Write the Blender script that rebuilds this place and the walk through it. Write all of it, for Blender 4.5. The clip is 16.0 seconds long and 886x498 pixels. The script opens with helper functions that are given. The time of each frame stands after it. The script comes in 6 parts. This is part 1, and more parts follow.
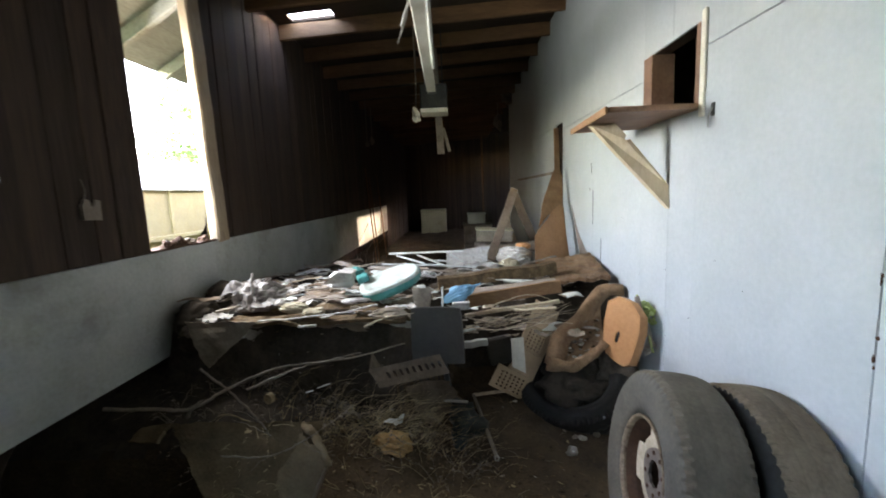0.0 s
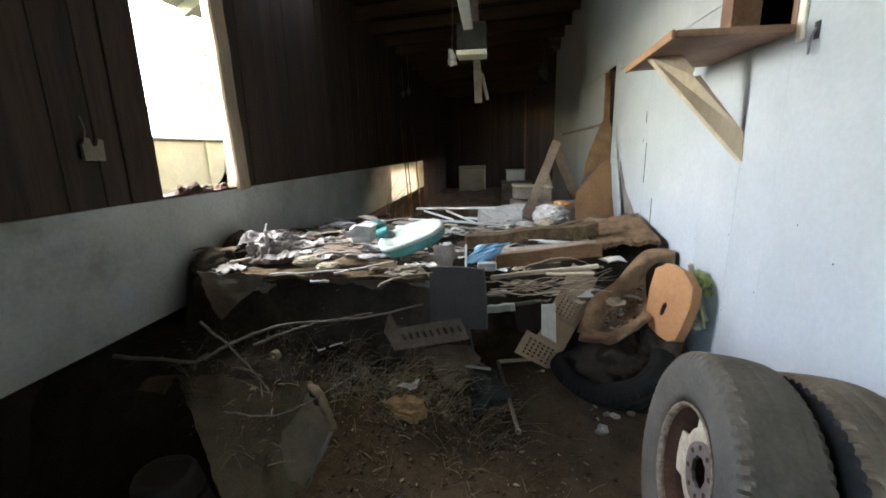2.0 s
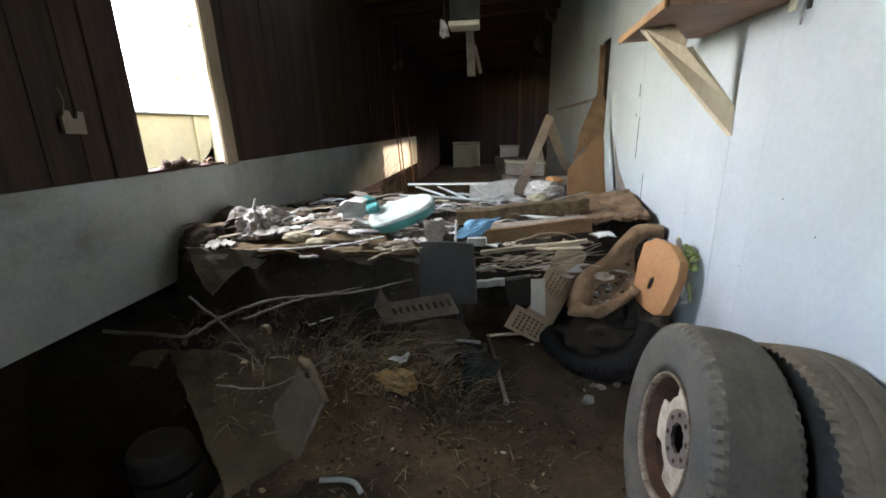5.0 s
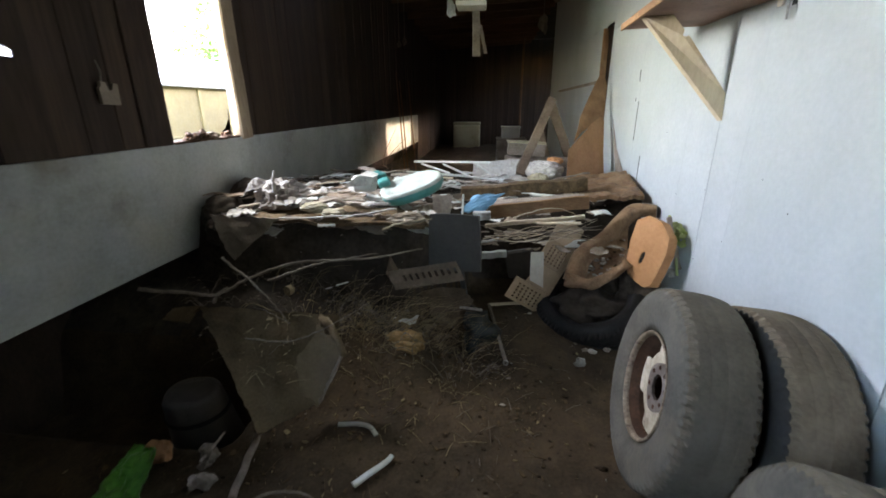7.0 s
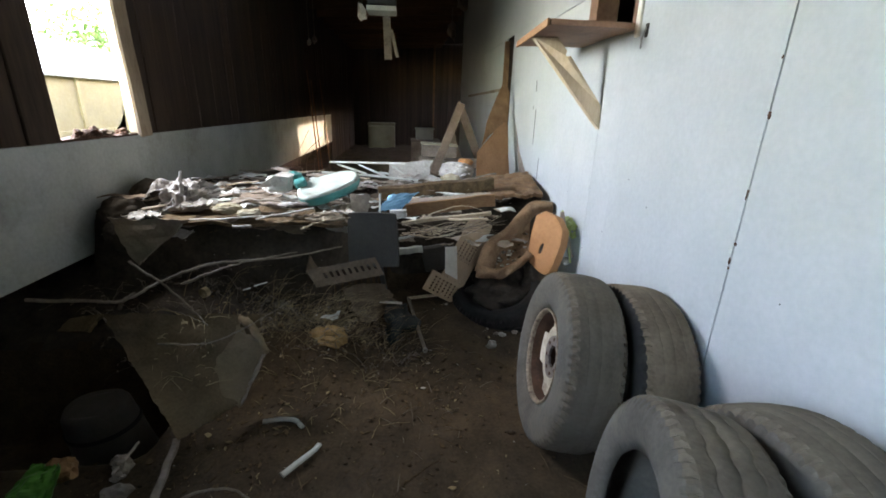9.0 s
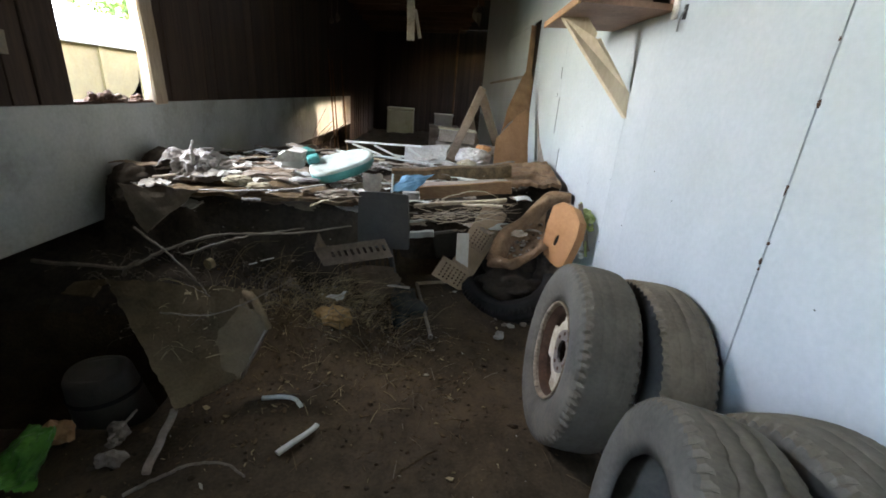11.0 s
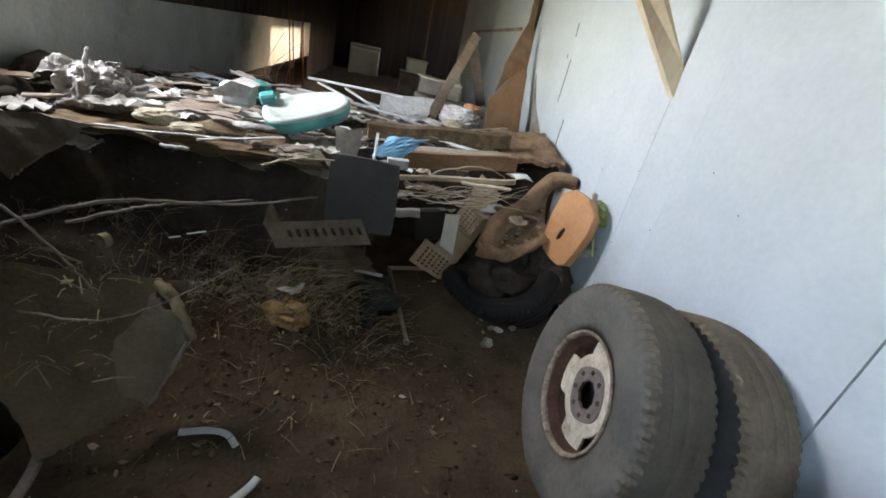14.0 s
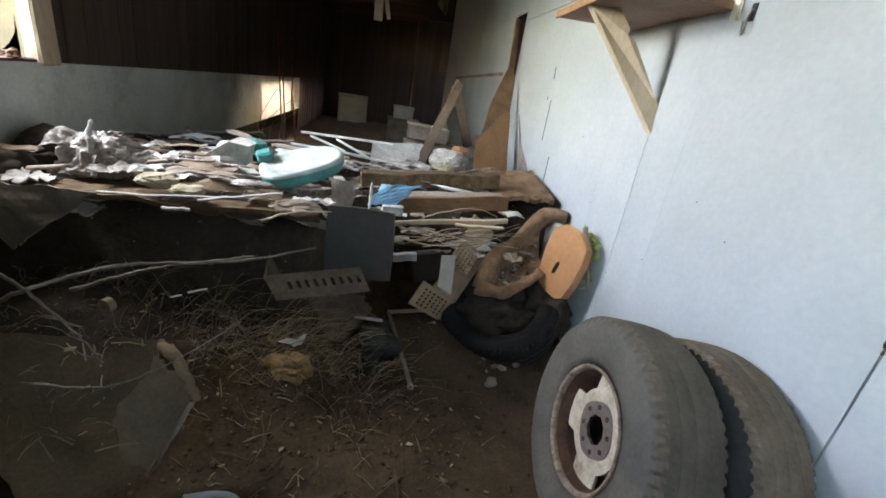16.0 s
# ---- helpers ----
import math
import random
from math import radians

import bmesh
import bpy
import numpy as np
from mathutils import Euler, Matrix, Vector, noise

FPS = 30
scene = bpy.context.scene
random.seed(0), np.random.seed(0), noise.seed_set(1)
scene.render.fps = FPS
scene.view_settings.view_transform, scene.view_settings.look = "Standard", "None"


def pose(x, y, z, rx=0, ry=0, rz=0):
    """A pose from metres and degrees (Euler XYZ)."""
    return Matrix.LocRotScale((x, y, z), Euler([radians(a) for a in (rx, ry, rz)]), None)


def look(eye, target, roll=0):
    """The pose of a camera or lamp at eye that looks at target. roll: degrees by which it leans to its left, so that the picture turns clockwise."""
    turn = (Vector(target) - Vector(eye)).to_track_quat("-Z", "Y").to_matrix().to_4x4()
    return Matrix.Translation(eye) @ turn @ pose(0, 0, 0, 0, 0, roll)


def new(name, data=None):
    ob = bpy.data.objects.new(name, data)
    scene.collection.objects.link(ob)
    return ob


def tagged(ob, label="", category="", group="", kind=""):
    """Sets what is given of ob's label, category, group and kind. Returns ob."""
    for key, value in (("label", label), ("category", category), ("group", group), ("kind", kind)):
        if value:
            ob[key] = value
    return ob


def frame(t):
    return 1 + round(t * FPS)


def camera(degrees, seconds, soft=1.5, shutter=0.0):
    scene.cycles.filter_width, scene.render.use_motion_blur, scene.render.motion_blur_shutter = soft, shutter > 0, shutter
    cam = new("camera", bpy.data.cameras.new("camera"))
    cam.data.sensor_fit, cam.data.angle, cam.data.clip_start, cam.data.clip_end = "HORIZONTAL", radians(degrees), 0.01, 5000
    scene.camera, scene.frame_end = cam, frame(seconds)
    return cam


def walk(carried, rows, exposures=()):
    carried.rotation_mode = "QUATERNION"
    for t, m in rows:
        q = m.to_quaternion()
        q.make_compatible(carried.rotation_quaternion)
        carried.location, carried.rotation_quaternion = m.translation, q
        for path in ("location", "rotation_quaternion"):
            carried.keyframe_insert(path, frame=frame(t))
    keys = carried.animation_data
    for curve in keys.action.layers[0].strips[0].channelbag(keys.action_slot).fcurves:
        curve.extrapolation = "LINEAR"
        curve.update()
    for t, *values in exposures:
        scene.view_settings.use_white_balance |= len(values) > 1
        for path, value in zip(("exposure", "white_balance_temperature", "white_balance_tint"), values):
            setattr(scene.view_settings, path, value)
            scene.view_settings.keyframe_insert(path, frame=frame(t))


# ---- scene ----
cam = camera(93.2, 16.0, soft=1.7, shutter=0.5)
PATH = [
    (0, (0.098, 0.526, 1.493), (0.031, 2.506, 1.223), -2.4),
    (0.5, (0.177, 0.626, 1.466), (0.167, 2.593, 1.107), -2.9),
    (1, (0.187, 0.704, 1.452), (-0.089, 2.638, 1.024), -4.7),
    (1.5, (0.185, 0.753, 1.443), (-0.044, 2.696, 1.031), -3.9),
    (2, (0.163, 0.763, 1.432), (-0.092, 2.694, 0.975), -1.5),
    (2.5, (0.179, 0.768, 1.42), (-0.066, 2.692, 0.934), -0.9),
    (3, (0.17, 0.77, 1.418), (-0.072, 2.686, 0.901), -0.7),
    (3.5, (0.171, 0.767, 1.421), (-0.083, 2.685, 0.912), -0.6),
    (4, (0.171, 0.764, 1.421), (-0.063, 2.682, 0.904), -0.4),
    (6.5, (0.223, 0.739, 1.415), (-0.019, 2.621, 0.782), -2.8),
    (7, (0.149, 0.578, 1.42), (-0.062, 2.459, 0.773), -0.1),
    (7.5, (0.113, 0.418, 1.444), (-0.059, 2.329, 0.882), 2.2),
    (8, (0.123, 0.401, 1.455), (0.161, 2.327, 0.916), 3.4),
    (8.5, (0.152, 0.414, 1.45), (0.322, 2.317, 0.858), 1.5),
    (11, (0.175, 0.484, 1.396), (0.29, 2.358, 0.707), 4.4),
    (11.5, (0.222, 0.715, 1.367), (0.024, 2.586, 0.688), 3.3),
    (12, (0.234, 0.848, 1.351), (0.365, 2.699, 0.606), 5.5),
    (12.5, (0.048, 0.963, 1.364), (0.273, 2.807, 0.623), 8.2),
    (13, (0.015, 1.035, 1.369), (0.478, 2.825, 0.607), 11.5),
    (13.5, (0.014, 1.047, 1.353), (0.569, 2.801, 0.569), 13.3),
    (14, (-0.001, 1.031, 1.338), (0.38, 2.801, 0.487), 13.1),
    (14.5, (0.0, 1.026, 1.351), (0.472, 2.837, 0.645), 11.4),
    (15, (-0.008, 1.022, 1.369), (0.363, 2.855, 0.659), 9.1),
    (15.5, (-0.014, 1.012, 1.371), (0.364, 2.857, 0.698), 9.4),
    (16, (-0.019, 1.01, 1.372), (0.364, 2.848, 0.684), 9.4),
]
walk(cam, [(t, look(eye, target, roll)) for t, eye, target, roll in PATH], exposures=[(0.0, 6.3, 7450, 21), (16.0, 6.3, 7450, 21)])

# ---- world and large lights ----
world = bpy.data.worlds.new("sky")
scene.world = world
world.use_nodes = True
wn = world.node_tree.nodes
sky = wn.new("ShaderNodeTexSky")
sky.sky_type, sky.sun_disc = "NISHITA", False
SUN_AZ, SUN_EL = radians(58.0), radians(13.0)
sky.sun_elevation, sky.sun_rotation = SUN_EL, SUN_AZ
sky.dust_density, sky.ozone_density, sky.air_density = 0.8, 0.5, 0.9
wn["Background"].inputs["Strength"].default_value = 0.15
world.node_tree.links.new(sky.outputs[0], wn["Background"].inputs[0])

sun = new("sun", bpy.data.lights.new("sun", "SUN"))
sun.data.energy, sun.data.angle, sun.data.color = 0.11, radians(0.5), (1.0, 0.90, 0.72)

# skylight in the opening beside the post
skylight = new("skylight", bpy.data.lights.new("skylight", "AREA"))
skylight.data.shape, skylight.data.size, skylight.data.size_y = "RECTANGLE", 0.80, 0.70
skylight.data.energy, skylight.data.color = 1.75, (0.83, 0.96, 1.0)
skylight.matrix_world = look((-2.25, 3.16, 2.22), (0.6, 2.9, 1.1))
sun.matrix_world = look((0, 0, 20), (-math.sin(SUN_AZ) * math.cos(SUN_EL), -math.cos(SUN_AZ) * math.cos(SUN_EL), 20 - math.sin(SUN_EL)))


# ---- materials ----
def mat(name, dark, light, rough=0.85, scale=6.0, fine=60.0, bump=0.3, metal=0.0, stretch=(1, 1, 1), stain=None, stain_amount=0.45, spread=0.35, spec=0.3, vary_by=(0.82, 1.15)):
    """Two-scale procedural surface: broad patches between two colours, fine grain, optional stains, relief."""
    m = bpy.data.materials.new(name)
    m.use_nodes = True
    nt = m.node_tree
    n, l = nt.nodes, nt.links
    bsdf = n["Principled BSDF"]
    bsdf.inputs["Roughness"].default_value = rough
    bsdf.inputs["Metallic"].default_value = metal
    bsdf.inputs["Specular IOR Level"].default_value = spec
    tc = n.new("ShaderNodeTexCoord")
    mp = n.new("ShaderNodeMapping")
    mp.inputs["Scale"].default_value = stretch
    info = n.new("ShaderNodeObjectInfo")
    shift = n.new("ShaderNodeVectorMath")
    shift.operation = "SCALE"
    shift.inputs[0].default_value = (37.0, 17.0, 71.0)
    l.new(info.outputs["Random"], shift.inputs["Scale"])
    l.new(tc.outputs["Object"], mp.inputs["Vector"])
    l.new(shift.outputs[0], mp.inputs["Location"])
    broad = n.new("ShaderNodeTexNoise")
    broad.inputs["Scale"].default_value, broad.inputs["Detail"].default_value, broad.inputs["Roughness"].default_value = scale, 5, 0.6
    grain = n.new("ShaderNodeTexNoise")
    grain.inputs["Scale"].default_value, grain.inputs["Detail"].default_value = fine, 4
    for t in (broad, grain):
        l.new(mp.outputs[0], t.inputs["Vector"])
    addn = n.new("ShaderNodeMath")
    addn.operation = "MULTIPLY_ADD"
    addn.inputs[1].default_value, addn.inputs[2].default_value = spread, 0.0
    l.new(grain.outputs[0], addn.inputs[0])
    mixn = n.new("ShaderNodeMath")
    mixn.operation = "MULTIPLY_ADD"
    mixn.inputs[1].default_value = 1 - spread
    l.new(broad.outputs[0], mixn.inputs[0])
    l.new(addn.outputs[0], mixn.inputs[2])
    ramp = n.new("ShaderNodeValToRGB")
    ramp.color_ramp.elements[0].position, ramp.color_ramp.elements[1].position = 0.33, 0.66
    ramp.color_ramp.elements[0].color, ramp.color_ramp.elements[1].color = (*dark, 1), (*light, 1)
    l.new(mixn.outputs[0], ramp.inputs[0])
    out = ramp.outputs[0]
    if stain:
        st = n.new("ShaderNodeTexNoise")
        st.inputs["Scale"].default_value, st.inputs["Detail"].default_value, st.inputs["Roughness"].default_value = scale * 0.45, 8, 0.7
        l.new(mp.outputs[0], st.inputs["Vector"])
        sr = n.new("ShaderNodeValToRGB")
        sr.color_ramp.elements[0].position, sr.color_ramp.elements[1].position = 0.52, 0.72
        sr.color_ramp.elements[0].color, sr.color_ramp.elements[1].color = (0, 0, 0, 1), (stain_amount,) * 3 + (1,)
        l.new(st.outputs[0], sr.inputs[0])
        mx = n.new("ShaderNodeMix")
        mx.data_type = "RGBA"
        l.new(sr.outputs[0], mx.inputs["Factor"])
        l.new(out, mx.inputs["A"])
        mx.inputs["B"].default_value = (*stain, 1)
        out = mx.outputs["Result"]
    vary = n.new("ShaderNodeHueSaturation")
    vr = n.new("ShaderNodeMapRange")
    vr.inputs["To Min"].default_value, vr.inputs["To Max"].default_value = vary_by
    l.new(info.outputs["Random"], vr.inputs["Value"])
    l.new(vr.outputs[0], vary.inputs["Value"])
    l.new(out, vary.inputs["Color"])
    l.new(vary.outputs[0], bsdf.inputs["Base Color"])
    if bump:
        bp = n.new("ShaderNodeBump")
        bp.inputs["Strength"].default_value, bp.inputs["Distance"].default_value = bump, 0.01
        l.new(mixn.outputs[0], bp.inputs["Height"])
        l.new(bp.outputs[0], bsdf.inputs["Normal"])
    return m


M_WALL = mat("pale_blue_painted_board", (0.355, 0.384, 0.397), (0.437, 0.462, 0.472), 0.6, 2.0, 40, 0.10, stain=(0.34, 0.36, 0.35), stain_amount=0.5, vary_by=(0.97, 1.0))
M_BAND = mat("grey_white_limewash", (0.38, 0.385, 0.35), (0.54, 0.545, 0.51), 0.85, 3, 50, 0.25, stain=(0.19, 0.165, 0.12), stain_amount=0.75)
M_BOARD = mat("dark_weathered_boards", (0.022, 0.013, 0.009), (0.075, 0.045, 0.03), 0.8, 3, 30, 0.4, stretch=(2.0, 2.0, 0.25))
M_BEAM = mat("brown_joist_wood", (0.07, 0.035, 0.018), (0.19, 0.10, 0.05), 0.8, 4, 40, 0.4, stretch=(0.3, 2, 2))
M_ROOF = mat("dark_roof_boarding", (0.02, 0.013, 0.009), (0.055, 0.033, 0.022), 0.9, 3, 40, 0.3, stretch=(0.4, 2, 1))
M_OLDPLANK = mat("dusty_old_plank", (0.12, 0.085, 0.06), (0.24, 0.175, 0.13), 0.85, 5, 50, 0.4, stain=(0.06, 0.045, 0.03))
M_POST = mat("weathered_post_wood", (0.24, 0.17, 0.115), (0.42, 0.31, 0.22), 0.8, 5, 60, 0.3, stretch=(1, 1, 0.3), stain=(0.12, 0.08, 0.05))
M_PALEWOOD = mat("pale_sawn_wood", (0.46, 0.36, 0.25), (0.66, 0.54, 0.40), 0.75, 5, 60, 0.25, stretch=(1, 1, 0.3), stain=(0.2, 0.12, 0.07))
M_WOOD = mat("brown_plank_wood", (0.19, 0.095, 0.047), (0.38, 0.215, 0.11), 0.75, 5, 60, 0.3, stretch=(0.6, 2, 2), stain=(0.08, 0.05, 0.03))
M_GREYWOOD = mat("grey_dusty_wood", (0.16, 0.125, 0.10), (0.36, 0.30, 0.25), 0.85, 5, 50, 0.4, stretch=(1, 1, 1), stain=(0.06, 0.045, 0.03))
M_PLY = mat("orange_brown_plywood", (0.28, 0.14, 0.065), (0.44, 0.235, 0.12), 0.75, 4, 45, 0.25, stain=(0.13, 0.065, 0.035))
M_SHELF = mat("shelf_brown_wood", (0.17, 0.09, 0.06), (0.30, 0.17, 0.115), 0.65, 5, 50, 0.15, stain=(0.08, 0.045, 0.03))
M_SOIL = mat("dark_soil", (0.022, 0.014, 0.0075), (0.080, 0.053, 0.029), 0.95, 6, 70, 1.0, stain=(0.10, 0.066, 0.036), stain_amount=0.5)
M_HEAP = mat("dirty_matted_rubbish", (0.016, 0.012, 0.009), (0.066, 0.050, 0.036), 0.95, 7, 40, 1.0)
M_STRAW = mat("dry_straw", (0.14, 0.107, 0.058), (0.37, 0.29, 0.17), 0.9, 8, 60, 0.1)
M_TWIG = mat("dry_grey_twig", (0.12, 0.097, 0.077), (0.27, 0.225, 0.18), 0.85, 10, 80, 0.3)
M_RUBBER = mat("dusty_grey_rubber", (0.066, 0.060, 0.050), (0.136, 0.121, 0.098), 0.75, 6, 70, 0.2, stain=(0.21, 0.17, 0.12), stain_amount=0.7)
M_TREAD = mat("dusty_tread_rubber", (0.082, 0.068, 0.050), (0.166, 0.137, 0.099), 0.85, 7, 70, 0.3, stain=(0.18, 0.142, 0.10))
M_TREADBROWN = mat("dust_brown_tread_rubber", (0.125, 0.095, 0.063), (0.235, 0.18, 0.122), 0.85, 7, 70, 0.3, stain=(0.055, 0.05, 0.045))
M_RIM = mat("chipped_cream_rim_paint", (0.34, 0.27, 0.19), (0.64, 0.56, 0.44), 0.6, 16, 80, 0.35, stain=(0.08, 0.036, 0.018), stain_amount=1.0)
M_RIMLIP = mat("rusted_rim_lip", (0.07, 0.042, 0.028), (0.36, 0.28, 0.20), 0.65, 18, 80, 0.4, stain=(0.07, 0.032, 0.016), stain_amount=1.0)
M_RUST = mat("brown_rust", (0.030, 0.015, 0.010), (0.10, 0.047, 0.026), 0.85, 9, 80, 0.5)
M_HUBDISC = mat("worn_rust_grey_steel", (0.13, 0.10, 0.085), (0.24, 0.195, 0.17), 0.6, 12, 90, 0.2, metal=0.3)
M_BLACK = mat("dark_slate_plastic", (0.046, 0.041, 0.036), (0.074, 0.066, 0.057), 0.6, 5, 60, 0.08, stain=(0.11, 0.10, 0.09), stain_amount=0.35)
M_TEAL = mat("teal_plastic", (0.035, 0.20, 0.19), (0.07, 0.33, 0.31), 0.45, 5, 50, 0.05, stain=(0.25, 0.25, 0.2))
M_WHITEPL = mat("dirty_white_plastic", (0.50, 0.51, 0.48), (0.68, 0.69, 0.66), 0.5, 5, 50, 0.08, stain=(0.32, 0.29, 0.22), stain_amount=0.5)
M_SLED = mat("stained_white_plastic", (0.31, 0.365, 0.335), (0.49, 0.525, 0.485), 0.55, 11, 60, 0.15, stain=(0.13, 0.11, 0.08), stain_amount=0.95)
M_BLUE = mat("sky_blue_plastic", (0.12, 0.32, 0.50), (0.22, 0.46, 0.66), 0.5, 5, 50, 0.05)
M_TAN = mat("tan_plastic", (0.36, 0.25, 0.155), (0.48, 0.345, 0.225), 0.6, 5, 50, 0.08, stain=(0.22, 0.17, 0.12))
M_ORANGE = mat("orange_tan_board", (0.42, 0.19, 0.078), (0.56, 0.275, 0.122), 0.6, 4, 50, 0.1, stain=(0.30, 0.14, 0.06), stain_amount=0.5)
M_HIDE = mat("brown_worn_vinyl", (0.125, 0.072, 0.040), (0.29, 0.176, 0.10), 0.8, 8, 70, 0.7, stain=(0.05, 0.036, 0.025), stain_amount=0.95)
M_PAPER = mat("grimy_white_sheet", (0.34, 0.31, 0.29), (0.68, 0.65, 0.61), 0.85, 9, 60, 0.4, stain=(0.12, 0.09, 0.065), stain_amount=0.9)
M_CREAM = mat("yellowed_cream_foam", (0.34, 0.29, 0.20), (0.52, 0.46, 0.34), 0.9, 8, 60, 0.5, stain=(0.22, 0.15, 0.08))
M_CARPET = mat("mud_stained_carpet", (0.082, 0.060, 0.032), (0.17, 0.124, 0.072), 0.95, 5, 90, 0.6, stain=(0.035, 0.025, 0.016), stain_amount=0.7)
M_LITTER = mat("brown_leaf_litter", (0.04, 0.025, 0.012), (0.155, 0.10, 0.052), 0.9, 20, 90, 0.3)
M_BAG = mat("dark_green_plastic", (0.010, 0.014, 0.013), (0.026, 0.034, 0.031), 0.55, 5, 40, 0.3)
# near-black colour with deep shade put into it, for tyre, hollows and tub band
M_SHADEBLACK = mat("shade_black", (0.007, 0.006, 0.006), (0.020, 0.018, 0.016), 0.7, 6, 60, 0.2)
# flank of the second tyre, darkened to stand for shadow between the tyres
M_SHADERUBBER = mat("shade_dark_rubber", (0.018, 0.017, 0.016), (0.042, 0.039, 0.035), 0.7, 6, 60, 0.2, stain=(0.07, 0.058, 0.043))
M_FILM = mat("grimy_plastic_film", (0.16, 0.14, 0.13), (0.44, 0.405, 0.385), 0.4, 11, 50, 0.3, stain=(0.11, 0.09, 0.075), stain_amount=0.9)
# same carpet in a paler copy that stands for light on its fold
M_CARPETEND = mat("lit_carpet_end", (0.145, 0.107, 0.064), (0.25, 0.187, 0.116), 0.95, 5, 90, 0.6, stain=(0.05, 0.035, 0.022), stain_amount=0.6)
M_FOAMEDGE = mat("dusty_fawn_padding", (0.20, 0.16, 0.12), (0.33, 0.27, 0.21), 0.95, 6, 80, 0.4, stain=(0.09, 0.07, 0.05))
M_DUSTBROWN = mat("dust_caked_brown_plastic", (0.085, 0.062, 0.042), (0.17, 0.128, 0.088), 0.9, 8, 60, 0.4, stain=(0.045, 0.032, 0.022), stain_amount=0.7)
M_FOAMOCHRE = mat("dirty_ochre_foam", (0.24, 0.14, 0.055), (0.41, 0.26, 0.115), 0.9, 12, 70, 0.5, stain=(0.09, 0.06, 0.03), stain_amount=0.8)
M_LEAF = mat("pale_wilted_leaf", (0.24, 0.32, 0.08), (0.54, 0.58, 0.28), 0.6, 9, 60, 0.2)
M_FOLIAGE = mat("tree_foliage", (0.03, 0.065, 0.013), (0.065, 0.12, 0.027), 0.7, 3, 30, 0.0)
M_LIME = mat("lime_plastic", (0.035, 0.14, 0.018), (0.08, 0.25, 0.035), 0.4, 5, 40, 0.05)
M_YELLOW = mat("ochre_yellow_render", (0.20, 0.15, 0.065), (0.27, 0.21, 0.10), 0.85, 2, 30, 0.15, stain=(0.15, 0.125, 0.08))
M_APPL = mat("cream_enamel", (0.42, 0.38, 0.24), (0.52, 0.48, 0.31), 0.5, 3, 40, 0.05, stain=(0.28, 0.2, 0.1), stain_amount=0.6)
M_STEEL = mat("dull_grey_steel", (0.20, 0.20, 0.20), (0.38, 0.38, 0.37), 0.45, 8, 60, 0.1, metal=0.8)
M_LAMPWHITE = mat("white_enamel_batten", (0.56, 0.53, 0.46), (0.70, 0.67, 0.59), 0.45, 4, 50, 0.05, stain=(0.3, 0.24, 0.15))
M_DARKMETAL = mat("dark_dusty_metal", (0.035, 0.035, 0.035), (0.07, 0.068, 0.063), 0.6, 6, 50, 0.1, metal=0.3)
M_STONE = mat("pale_rubble", (0.28, 0.25, 0.21), (0.50, 0.46, 0.40), 0.9, 8, 60, 0.5)
M_GRASS = mat("rough_meadow", (0.06, 0.09, 0.025), (0.14, 0.17, 0.06), 0.95, 1.5, 20, 0.3)
M_GREYBOARD = mat("silvered_eave_boards", (0.28, 0.26, 0.23), (0.46, 0.43, 0.39), 0.85, 4, 50, 0.3, stretch=(1, 0.3, 1))


# ---- building helpers ----
def link(name, bm, material, parent=None, label="", smooth=False):
    me = bpy.data.meshes.new(name)
    bmesh.ops.recalc_face_normals(bm, faces=bm.faces)
    if smooth:
        for f in bm.faces:
            f.smooth = True
    bm.to_mesh(me)
    bm.free()
    for m in material if isinstance(material, (list, tuple)) else (material,):
        me.materials.append(m)
    ob = new(name, me)
    if parent:
        ob.parent = parent
    if label:
        ob["label"] = label
    return ob


def part(name, bm, material, parent, label="", smooth=False):
    return link(name, bm, material, parent, label, smooth)


def thing(name, label, category, group="", at=None):
    ob = new(name)
    if at is not None:
        ob.matrix_world = at
    return tagged(ob, label, category, group)


def box_bm(lo, hi, bevel=0.0, bm=None):
    bm = bm or bmesh.new()
    lo, hi = Vector(lo), Vector(hi)
    m = Matrix.LocRotScale((lo + hi) / 2, None, hi - lo)
    made = bmesh.ops.create_cube(bm, size=1, matrix=m)
    if bevel:
        edges = {e for v in made["verts"] for e in v.link_edges}
        bmesh.ops.bevel(bm, geom=list(edges), offset=bevel, segments=1, affect="EDGES")
    return bm


